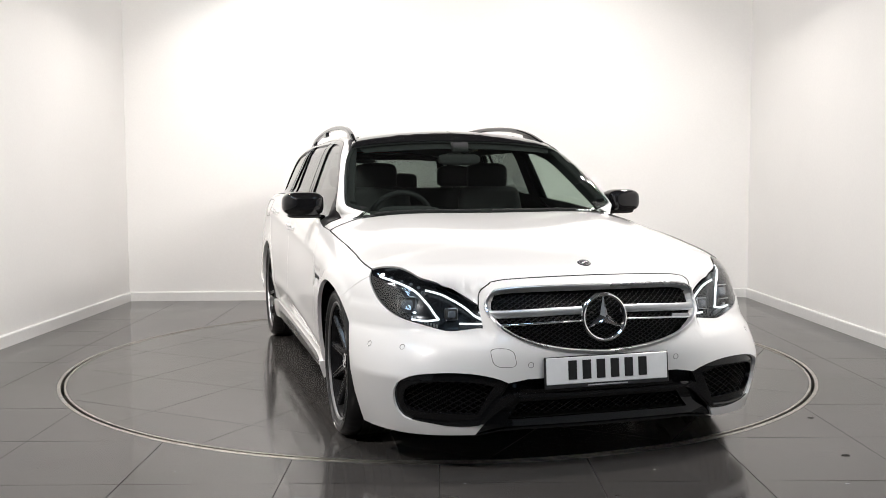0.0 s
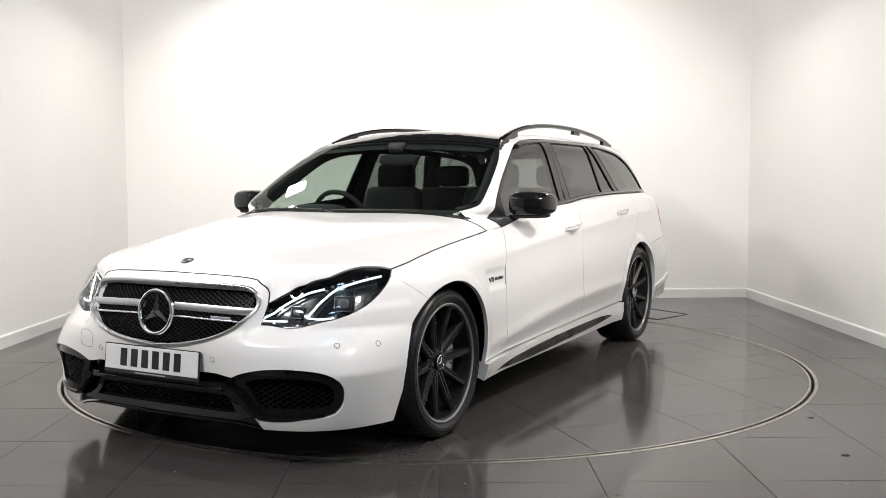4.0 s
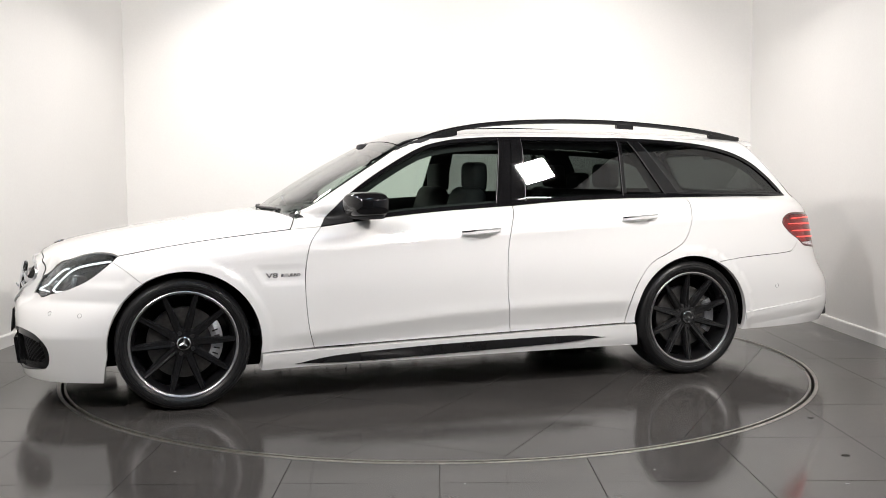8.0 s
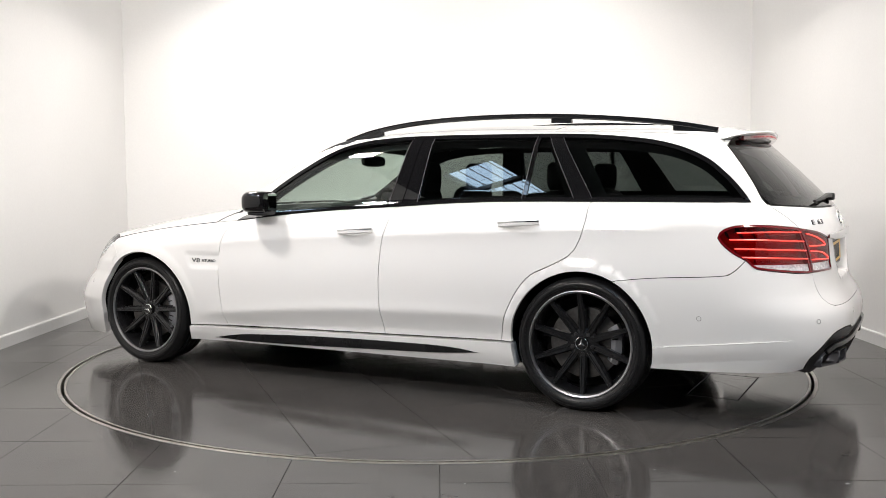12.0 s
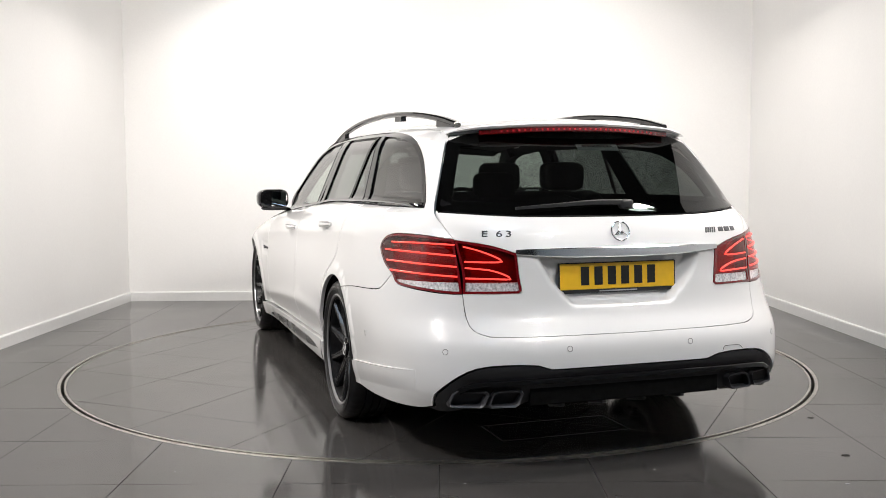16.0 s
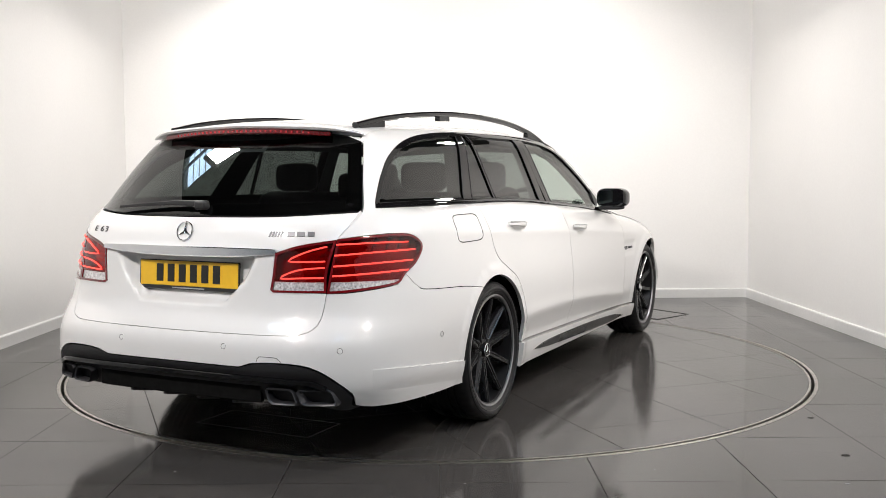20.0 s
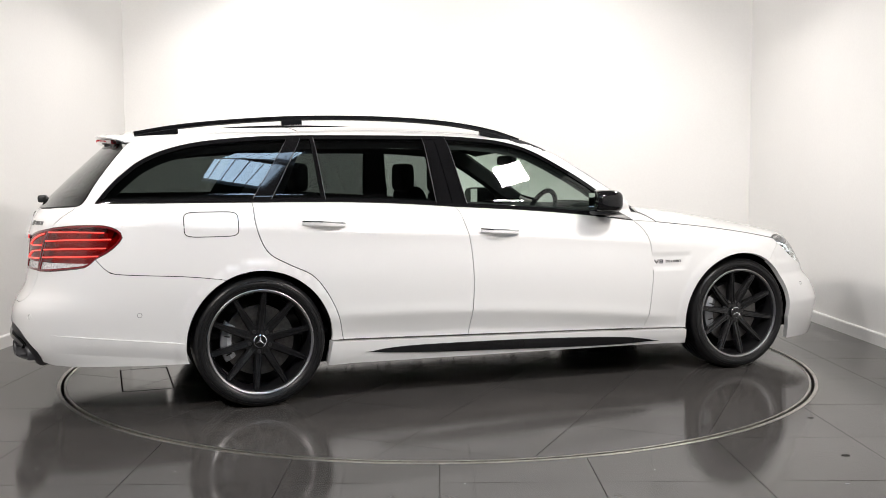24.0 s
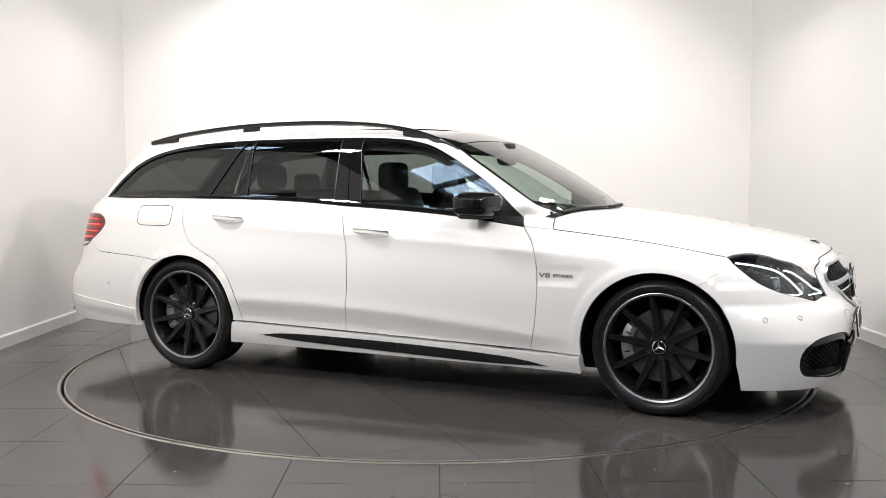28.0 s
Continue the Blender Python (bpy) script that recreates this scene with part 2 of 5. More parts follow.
def mesh_object(name, verts, faces, mat, parent=None, label="", smooth=True, loop_normals=None, angle=None):
    me = bpy.data.meshes.new(name)
    me.from_pydata([tuple(v) for v in verts], [], [tuple(f) for f in faces])
    me.materials.append(mat)
    me.polygons.foreach_set("use_smooth", [smooth] * len(me.polygons))
    if loop_normals is not None:
        me.normals_split_custom_set(loop_normals)
    elif smooth and angle:
        me.set_sharp_from_angle(angle=radians(angle))
    me.update()
    ob = new(name, me)
    ob.parent = parent
    if label:
        tagged(ob, label)
    return ob


def part(name, bm, mat, parent, label="", smooth=True, angle=35, shift=True):
    """Links a bmesh as one mesh under a thing or a part."""
    me = bpy.data.meshes.new(name)
    if shift:
        bmesh.ops.translate(bm, verts=bm.verts, vec=SHIFT)
    bmesh.ops.recalc_face_normals(bm, faces=bm.faces)
    bm.to_mesh(me)
    bm.free()
    me.materials.append(mat)
    me.polygons.foreach_set("use_smooth", [smooth] * len(me.polygons))
    if smooth:
        me.set_sharp_from_angle(angle=radians(angle))
    ob = new(name, me)
    ob.parent = parent
    if label:
        tagged(ob, label)
    return ob


def spline(pts, h=0.03):
    """Points h apart along a smooth line through pts (straight for two)."""
    p = np.array(pts, float)
    if len(p) > 2:
        e = np.vstack([2 * p[0] - p[1], p, 2 * p[-1] - p[-2]])
        out = []
        for i in range(len(p) - 1):
            a, b, c, d = e[i:i + 4]
            for u in np.linspace(0, 1, 12, endpoint=False):
                out.append(0.5 * (2 * b + (c - a) * u + (2 * a - 5 * b + 4 * c - d) * u * u + (3 * b - a - 3 * c + d) * u ** 3))
        p = np.vstack([out, p[-1:]])
    s = np.concatenate([[0], np.cumsum(np.linalg.norm(np.diff(p, axis=0), axis=1))])
    n = max(2, int(round(s[-1] / h)) + 1)
    t = np.linspace(0, s[-1], n)
    return np.stack([np.interp(t, s, p[:, k]) for k in range(p.shape[1])], 1)


def loop(*curves, h=0.03):
    out = [spline(c, h)[:-1] for c in curves]
    return np.vstack(out)


def arc(cx, cz, r, a0, a1, n=24):
    a = np.radians(np.linspace(a0, a1, n))
    return np.stack([cx + r * np.cos(a), cz + r * np.sin(a)], 1)


def ccw(p):
    x, y = p[:, 0], p[:, 1]
    return p if np.sum(x * np.roll(y, -1) - y * np.roll(x, -1)) > 0 else p[::-1]


def inset(p, g):
    p = ccw(p)
    a, b = p - np.roll(p, 1, 0), np.roll(p, -1, 0) - p
    a = a / (np.linalg.norm(a, axis=1, keepdims=True) + 1e-9)
    b = b / (np.linalg.norm(b, axis=1, keepdims=True) + 1e-9)
    na, nb = np.stack([-a[:, 1], a[:, 0]], 1), np.stack([-b[:, 1], b[:, 0]], 1)
    n = na + nb
    n = n / np.maximum((n * na).sum(1, keepdims=True), 0.55)
    return p + n * g


def inside(poly, q):
    x, y = q[:, 0], q[:, 1]
    res = np.zeros(len(q), bool)
    a, b = poly, np.roll(poly, -1, 0)
    for (x0, y0), (x1, y1) in zip(a, b):
        if y0 == y1:
            continue
        res ^= ((y0 > y) != (y1 > y)) & (x < (x1 - x0) * (y - y0) / (y1 - y0) + x0)
    return res


def clip(poly, a, b):
    """The part of a polygon to the left of the line from a to b."""
    a, b = np.array(a, float), np.array(b, float)
    d = b - a
    s = d[0] * (poly[:, 1] - a[1]) - d[1] * (poly[:, 0] - a[0])
    out = []
    for i in range(len(poly)):
        j = (i + 1) % len(poly)
        if s[i] >= 0:
            out.append(poly[i])
        if (s[i] >= 0) != (s[j] >= 0):
            out.append(poly[i] + (poly[j] - poly[i]) * s[i] / (s[i] - s[j]))
    return np.array(out)


def refine(poly, h):
    out = []
    for a, b in zip(poly, np.roll(poly, -1, 0)):
        n = max(1, int(round(np.linalg.norm(b - a) / h)))
        out += [a + (b - a) * k / n for k in range(n)]
    return np.array(out)


def triangulate(outer, holes, h):
    """Even triangles inside an outline, with holes left open."""
    rings = [outer, *holes]
    lo, hi = outer.min(0), outer.max(0)
    rows = np.arange(lo[1], hi[1], h * 0.87)
    grid = [(x + (k % 2) * h / 2, y) for k, y in enumerate(rows) for x in np.arange(lo[0], hi[0], h)]
    grid = np.array(grid) if grid else np.zeros((0, 2))
    if len(grid):
        ok = inside(outer, grid)
        for r in holes:
            ok &= ~inside(r, grid)
        grid = grid[ok]
    allb = np.vstack(rings)
    if len(grid):
        near = np.array([np.min(((allb - g) ** 2).sum(1)) for g in grid])
        grid = grid[near > (0.45 * h) ** 2]
    pts = np.vstack([allb, grid]) if len(grid) else allb
    edges, k = [], 0
    for r in rings:
        edges += [(k + i, k + (i + 1) % len(r)) for i in range(len(r))]
        k += len(r)
    v, _, f, *_ = delaunay_2d_cdt([Vector(p) for p in pts], edges, [], 0, 1e-6, False)
    v = np.array([tuple(p) for p in v])
    f = np.array([t for t in f if len(t) == 3])
    c = v[f].mean(1)
    ok = inside(outer, c)
    for r in holes:
        ok &= ~inside(r, c)
    return v, f[ok]


def flip(name_verts):
    return name_verts * np.array([1, -1, 1])


# ---- ways of laying an outline on the body: from inside points along outward rays ----
def side_rays(q):
    return np.stack([q[:, 0], 0 * q[:, 0] + 0.02, q[:, 1]], 1), np.tile((0.0, 1.0, 0.0), (len(q), 1))


def top_rays(q):
    return np.stack([q[:, 0], q[:, 1], 0 * q[:, 0] + 0.55], 1), np.tile((0.0, 0.0, 1.0), (len(q), 1))


def back_rays(q):
    return np.stack([0 * q[:, 0] + 3.9, q[:, 0], q[:, 1]], 1), np.tile((1.0, 0.0, 0.0), (len(q), 1))


def nose_rays(q):
    a = q[:, 0]
    return np.stack([0 * a + 1.0, 0 * a, q[:, 1]], 1), np.stack([-np.cos(a), np.sin(a), 0 * a], 1)


def tail_rays(q):
    a = q[:, 0]
    return np.stack([0 * a + 3.9, 0 * a, q[:, 1]], 1), np.stack([np.cos(a), np.sin(a), 0 * a], 1)


def on(rays, pts):
    o, d = rays(np.array(pts, float))
    return solve(o, d)


def nose_a(pts):
    """Angle and height, round the nose, of points seen at (y, z) from ahead."""
    q = np.array(pts, float)
    p = solve(np.stack([0 * q[:, 0] + 0.95, q[:, 0], q[:, 1]], 1), np.tile((-1.0, 0.0, 0.0), (len(q), 1)))
    return [(math.atan2(a[1], 1.0 - a[0]), a[2]) for a in p]


def nose_s(pts):
    return [(math.atan2(a[1], 1.0 - a[0]), a[2]) for a in on(side_rays, pts)]


def tail_a(pts):
    return [(math.atan2(a[1], a[0] - 3.9), a[2]) for a in on(back_rays, pts)]


def tail_s(pts):
    return [(math.atan2(a[1], a[0] - 3.9), a[2]) for a in on(side_rays, pts)]


def panel(name, outer, rays, mat, parent, holes=(), h=0.035, gap=0.0022, depth=0.018, off=0.0, label="", both=False, plain=False):
    """A piece of the body's skin inside an outline, with turned-in edges. both: also its mirror image."""
    outer = inset(outer, gap)
    holes = [inset(r, -gap) for r in holes]
    q, f = triangulate(outer, holes, h)
    o, d = rays(q)
    p = solve(o, d)
    n = normals(p)
    k = off(p) if callable(off) else off
    p = p + n * np.reshape(k, (-1, 1)) if callable(off) else p + n * off
    t = np.cross(p[f[:, 1]] - p[f[:, 0]], p[f[:, 2]] - p[f[:, 0]])
    bad = (t * n[f[:, 0]]).sum(1) < 0
    f[bad] = f[bad][:, ::-1]
    if plain:
        t = np.cross(p[f[:, 1]] - p[f[:, 0]], p[f[:, 2]] - p[f[:, 0]])
        n2 = np.zeros_like(p)
        for c in range(3):
            np.add.at(n2, f[:, c], t)
        n = n2 / (np.linalg.norm(n2, axis=1, keepdims=True) + 1e-12)
    verts = [p]
    faces = [tuple(x) for x in f]
    nrm = [n[i] for x in f for i in x]
    if depth:
        count = {}
        for a, b, c in f:
            for e in ((a, b), (b, c), (c, a)):
                count[tuple(sorted(e))] = count.get(tuple(sorted(e)), 0) + 1
        rim = [e for a, b, c in f for e in ((a, b), (b, c), (c, a)) if count[tuple(sorted(e))] == 1]
        ids = sorted({i for e in rim for i in e})
        back = {i: len(p) + k for k, i in enumerate(ids)}
        verts.append(p[ids] - n[ids] * depth)
        allv = np.vstack(verts)
        for a, b in rim:
            q4 = (b, a, back[a], back[b])
            fn = np.cross(allv[q4[1]] - allv[q4[0]], allv[q4[2]] - allv[q4[1]])
            fn = fn / (np.linalg.norm(fn) + 1e-12)
            faces.append(q4)
            nrm += [fn] * 4
    verts = np.vstack(verts)
    nrm = np.array(nrm)
    ob = mesh_object(name, verts + SHIFT, faces, mat, parent, label, True, nrm)
    if not both:
        return ob
    mfaces, mn, k = [], [], 0
    for fc in faces:
        mfaces.append(fc[::-1])
        mn += list(nrm[k:k + len(fc)][::-1] * (1, -1, 1))
        k += len(fc)
    return ob, mesh_object(name, verts * (1, -1, 1) + SHIFT, mfaces, mat, parent, label, True, np.array(mn))


def half_mirror(pts):
    """A whole outline from its half: pts run from the middle line out and back to the middle line."""
    p = np.array(pts, float)
    return np.vstack([p, (p * (-1, 1))[::-1][1:-1]]) if abs(p[0, 0]) < 1e-6 and abs(p[-1, 0]) < 1e-6 else np.vstack([p, (p * (-1, 1))[::-1]])


def sweep(path, profile, up=(0, 0, 1), closed=False, scale=None):
    """A tube: a closed profile of (across, up) carried along a path."""
    path = np.array(path, float)
    bm = bmesh.new()
    t = np.gradient(path, axis=0) if not closed else np.roll(path, -1, 0) - np.roll(path, 1, 0)
    rings = []
    for i, p in enumerate(path):
        d = t[i] / (np.linalg.norm(t[i]) + 1e-12)
        s = np.cross(d, up)
        s = s / (np.linalg.norm(s) + 1e-12)
        u = np.cross(s, d)
        k = 1.0 if scale is None else scale[i]
        rings.append([bm.verts.new(p + (s * a + u * b) * k) for a, b in profile])
    m = len(profile)
    for i in range(len(rings) if closed else len(rings) - 1):
        r0, r1 = rings[i], rings[(i + 1) % len(rings)]
        for j in range(m):
            bm.faces.new((r0[j], r0[(j + 1) % m], r1[(j + 1) % m], r1[j]))
    if not closed:
        bm.faces.new(rings[0][::-1])
        bm.faces.new(rings[-1])
    return bm


def ellipse(a, b, n=10):
    return [(a * math.cos(k * 2 * math.pi / n), b * math.sin(k * 2 * math.pi / n)) for k in range(n)]


def slab(a, b, r=0.3):
    """A rounded bar's profile."""
    c = min(a, b) * r
    return [(-a, -b + c), (-a + c, -b), (a - c, -b), (a, -b + c), (a, b - c), (a - c, b), (-a + c, b), (-a, b - c)]


def box(size, at=(0, 0, 0), r=0.0, seg=3, turn=None, taper=None):
    bm = bmesh.new()
    bmesh.ops.create_cube(bm, size=1.0)
    for v in bm.verts:
        v.co = Vector((v.co.x * size[0], v.co.y * size[1], v.co.z * size[2]))
        if taper and v.co.z > 0:
            v.co.x *= taper[0]
            v.co.y *= taper[1]
    if r:
        bmesh.ops.bevel(bm, geom=list(bm.edges) + list(bm.verts), offset=r, segments=seg, affect="EDGES", profile=0.5, clamp_overlap=True)
    if turn is not None:
        bmesh.ops.rotate(bm, verts=bm.verts, cent=(0, 0, 0), matrix=Euler([radians(a) for a in turn]).to_matrix())
    bmesh.ops.translate(bm, verts=bm.verts, vec=at)
    return bm


def shell_box(c, size, power=4.0, nu=28, nv=16, shear=0.0, cut=None, flat=1.0, taper=0.0):
    """A rounded pillow shape (superellipsoid); shear leans its outer end back; cut flattens its rear; flat and taper draw in the underside and the outer end."""
    bm = bmesh.new()
    e = 2 / power
    sg = lambda v: math.copysign(abs(v) ** e, v)
    rings = []
    for j in range(1, nv):
        b = -math.pi / 2 + math.pi * j / nv
        row = []
        for i in range(nu):
            a = 2 * math.pi * i / nu
            x, y, z = sg(math.cos(b)) * sg(math.cos(a)) * size[0], sg(math.cos(b)) * sg(math.sin(a)) * size[1], sg(math.sin(b)) * size[2]
            if cut is not None and x > cut:
                x = cut
            z *= (flat if z < 0 else 1.0) * (1 - taper * max(0.0, math.copysign(1, c[1]) * y / size[1]) ** 2)
            row.append(bm.verts.new((c[0] + x + shear * (y / size[1]) * size[0], c[1] + y, c[2] + z)))
        rings.append(row)
    lo, hi = bm.verts.new((c[0], c[1], c[2] - flat * size[2])), bm.verts.new((c[0], c[1], c[2] + size[2]))
    for r0, r1 in zip(rings, rings[1:]):
        for i in range(nu):
            bm.faces.new((r0[i], r0[(i + 1) % nu], r1[(i + 1) % nu], r1[i]))
    for i in range(nu):
        bm.faces.new((lo, rings[0][(i + 1) % nu], rings[0][i]))
        bm.faces.new((hi, rings[-1][i], rings[-1][(i + 1) % nu]))
    return bm


def lathe(profile, n=64, closed=True):
    """Turned about y: profile of (radius, y)."""
    bm = bmesh.new()
    rings = []
    for k in range(n):
        a = 2 * math.pi * k / n
        rings.append([bm.verts.new((r * math.cos(a), y, r * math.sin(a))) for r, y in profile])
    m = len(profile)
    for k in range(n):
        for j in range(m if closed else m - 1):
            bm.faces.new((rings[k][j], rings[k][(j + 1) % m], rings[(k + 1) % n][(j + 1) % m], rings[(k + 1) % n][j]))
    bmesh.ops.remove_doubles(bm, verts=bm.verts, dist=1e-5)
    return bm


def flip_y(bm):
    for v in bm.verts:
        v.co.y = -v.co.y
    bmesh.ops.reverse_faces(bm, faces=bm.faces)
    return bm


def lettering(name, text, size, depth, mat, parent, m):
    cu = bpy.data.curves.new(name, "FONT")
    cu.body, cu.size, cu.extrude, cu.align_x, cu.align_y = text, size, depth, "CENTER", "CENTER"
    tmp = new(name, cu)
    me = bpy.data.meshes.new_from_object(tmp.evaluated_get(bpy.context.evaluated_depsgraph_get()))
    bpy.data.objects.remove(tmp)
    me.transform(m)
    me.materials.clear()
    me.materials.append(mat)
    ob = new(name, me)
    ob.parent = parent
    return ob

# ================= the room =================
def prism(name, pts, z0, z1, mat, parent=None, label="", kind=""):
    bm = bmesh.new()
    lo = [bm.verts.new((x, y, z0)) for x, y in pts]
    hi = [bm.verts.new((x, y, z1)) for x, y in pts]
    n = len(pts)
    bm.faces.new(lo[::-1])
    bm.faces.new(hi)
    for i in range(n):
        bm.faces.new((lo[i], lo[(i + 1) % n], hi[(i + 1) % n], hi[i]))
    ob = part(name, bm, mat, parent, label, smooth=False, shift=False)
    return tagged(ob, kind=kind) if kind else ob


ROOM_TOP = 3.35        # top of the partition walls
BL, BR = np.array((-2.914, 2.961)), np.array((2.959, 3.043))     # back corners on the floor
FL, FR = np.array((-3.31, -9.0)), np.array((3.237, -9.0))        # corners behind the camera


def wall_pts(a, b, t):
    d = (b - a) / np.linalg.norm(b - a)
    n = np.array((-d[1], d[0])) * t
    return [tuple(a), tuple(b), tuple(b + n), tuple(a + n)]


prism("wall_north", wall_pts(BL - (0.2, 0.003), BR + (0.2, 0.003), 0.15), -0.05, ROOM_TOP, WALL, label="plain white painted studio back wall", kind="structure")
prism("wall_west", wall_pts(FL, BL, 0.15), -0.05, ROOM_TOP, WALL, label="plain white painted studio side wall", kind="structure")
prism("wall_east", wall_pts(BR, FR, 0.15), -0.05, ROOM_TOP, WALL, label="plain white painted studio side wall", kind="structure")
# the dark hall round the partitions
HX, HY0, HY1 = 8.0, -9.2, 5.0
for nm, x0, x1, y0, y1 in (("wall_south", -HX, HX, HY0 - 0.2, HY0), ("wall_hall_north", -HX, HX, HY1, HY1 + 0.2), ("wall_hall_west", -HX - 0.2, -HX, HY0 - 0.2, HY1 + 0.2), ("wall_hall_east", HX, HX + 0.2, HY0 - 0.2, HY1 + 0.2)):
    prism(nm, [(x0, y0), (x1, y0), (x1, y1), (x0, y1)], -0.2, HALL_TOP, DIM, label="plain dark grey hall wall", kind="structure")


def skirting(a, b):
    d = (b - a) / np.linalg.norm(b - a)
    n = np.array((d[1], -d[0]))
    path = [np.append(a, 0.0), np.append(b, 0.0)]
    prof = [(0.0, 0.0), (0.018, 0.0), (0.018, 0.078), (0.013, 0.086), (0.0, 0.088)]
    bm = bmesh.new()
    rings = [[bm.verts.new(tuple(p + np.array((*(n * o), z)))) for o, z in prof] for p in path]
    for j in range(5):
        bm.faces.new((rings[0][j], rings[0][(j + 1) % 5], rings[1][(j + 1) % 5], rings[1][j]))
    bm.faces.new(rings[0])
    bm.faces.new(rings[1][::-1])
    ob = part("baseboard", bm, SKIRT, None, "white gloss-painted skirting board along the wall", smooth=False, shift=False)
    tagged(ob, kind="structure")


skirting(BL, BR)
skirting(FL, BL)
skirting(BR, FR)

# dark hall roof with rooflight openings, each crossed by purlins and the ribs of its sheet
xs = sorted({-HX - 0.2, HX + 0.2, *(v for x, y, w, h in ROOFLIGHTS for v in (x - w / 2, x + w / 2))})
ys = sorted({HY0 - 0.2, HY1 + 0.2, *(v for x, y, w, h in ROOFLIGHTS for v in (y - h / 2, y + h / 2))})
bm = bmesh.new()
for x0, x1 in zip(xs, xs[1:]):
    for y0, y1 in zip(ys, ys[1:]):
        mx, my = (x0 + x1) / 2, (y0 + y1) / 2
        if any(abs(mx - x) < w / 2 and abs(my - y) < h / 2 for x, y, w, h in ROOFLIGHTS):
            continue
        b2 = box((x1 - x0, y1 - y0, 0.08), (mx, my, HALL_TOP + 0.04))
        me = bpy.data.meshes.new("tmp")
        b2.to_mesh(me)
        b2.free()
        bm.from_mesh(me)
        bpy.data.meshes.remove(me)
tagged(part("ceiling", bm, CEILING, None, "dark hall roof with rooflight openings", smooth=False, shift=False), kind="structure")
for k, (x, y, w, h) in enumerate(ROOFLIGHTS):
    light = tagged(new("window_%d" % (k + 1), None), "corrugated rooflight crossed by dark purlins in the hall roof", kind="structure")
    for u in (0.12,):
        part("purlin", box((w + 0.2, 0.07, 0.12), (x, y + u * h, HALL_TOP - 0.07)), BEAM, light, smooth=False, shift=False)
    for i in range(5):
        part("rib", box((0.012, h, 0.02), (x - w / 2 + (i + 0.5) * w / 5, y, HALL_TOP + 0.03)), RIB, light, smooth=False, shift=False)

# ---- floor: slab, tiles cut round the turntable, service cover ----
TT_R, RIM_R = 2.232, 2.275
TILE_W, JOINT = 0.612, 0.0035


def ring_pts(r, n=120):
    a = np.linspace(0, 2 * math.pi, n, endpoint=False)
    return np.stack([r * np.cos(a), r * np.sin(a)], 1)


def tile_mesh(square, circle, keep_in, z0, z1):
    """A tile: the square, less (or within) the circle."""
    pts = np.vstack([square, circle])
    ns, nc = len(square), len(circle)
    edges = [(i, (i + 1) % ns) for i in range(ns)] + [(ns + i, ns + (i + 1) % nc) for i in range(nc)]
    v, _, f, *_ = delaunay_2d_cdt([Vector(p) for p in pts], edges, [], 0, 1e-6, False)
    v = np.array([tuple(p) for p in v])
    f = np.array([t for t in f if len(t) == 3])
    c = v[f].mean(1)
    ok = inside(square, c) & (inside(circle, c) == keep_in)
    f = f[ok]
    if not len(f):
        return None
    count = {}
    for t in f:
        for a, b in ((t[0], t[1]), (t[1], t[2]), (t[2], t[0])):
            count[(a, b)] = 1
    bm = bmesh.new()
    used = sorted(set(f.ravel()))
    hi = {i: bm.verts.new((*v[i], z1)) for i in used}
    lo = {i: bm.verts.new((*v[i], z0)) for i in used}
    for t in f:
        bm.faces.new([hi[i] for i in t])
    for a, b in count:
        if (b, a) not in count:
            bm.faces.new((hi[b], hi[a], lo[a], lo[b]))
    return bm


prismed = [tuple(BL + (-0.1, 0.1)), tuple(FL + (-0.1, -0.1)), tuple(FR + (0.1, -0.1)), tuple(BR + (0.1, 0.1))]
tagged(prism("ground", [(-HX, HY0), (HX, HY0), (HX, HY1), (-HX, HY1)], -0.30, -0.205, DIM, label="dark concrete hall floor under the studio", kind="structure"))
floor = prism("floor", prismed, -0.20, -0.10, GROUT, label="grey polished porcelain floor tiles with dark joints", kind="structure")
bm = tile_mesh(np.array(prismed), ring_pts(RIM_R - 0.002), False, -0.10, -0.003)
part("grout", bm, GROUT, floor, smooth=False, shift=False)
circle = ring_pts(RIM_R)
room_poly = np.array(prismed)
for i in range(-6, 6):
    for j in range(-15, 9):
        x0, y0 = 0.004 + i * TILE_W, -1.90 + j * TILE_W
        x1, y1 = x0 + TILE_W, y0 + TILE_W
        if x1 < -3.4 or x0 > 3.4 or y0 > 3.1 or y1 < -9.1:
            continue
        sq = np.array([(x0 + JOINT / 2, y0 + JOINT / 2), (x1 - JOINT / 2, y0 + JOINT / 2), (x1 - JOINT / 2, y1 - JOINT / 2), (x0 + JOINT / 2, y1 - JOINT / 2)])
        if np.hypot(sq[:, 0], sq[:, 1]).max() < RIM_R:
            continue
        bm = tile_mesh(sq, circle, False, -0.004, 0.0)
        if bm:
            part("tile", bm, TILE, floor, smooth=False, shift=False)

# service cover let into the floor near the back wall: a thin steel frame
cover = tagged(new("floor_box", None), "flush square floor box cover with a thin dark frame", "floor box")
corner = np.array([(1.50, 2.02), (1.83, 2.30), (2.10, 1.92), (1.78, 1.62)])
for a, b in zip(corner, np.roll(corner, -1, 0)):
    part("frame_bar", sweep([(*a, 0.001), (*b, 0.001)], slab(0.007, 0.0015)), GROUT, cover, smooth=False, shift=False)
part("lid", sweep([(*((corner[0] + corner[1]) / 2), 0.0006), (*((corner[2] + corner[3]) / 2), 0.0006)], slab(0.19, 0.0005)), TILE, cover, smooth=False, shift=False)

# steel kerb round the pit and the turning disc
ring = tagged(new("turntable_surround", None), "narrow steel ring set in the floor round the turntable", "floor ring")


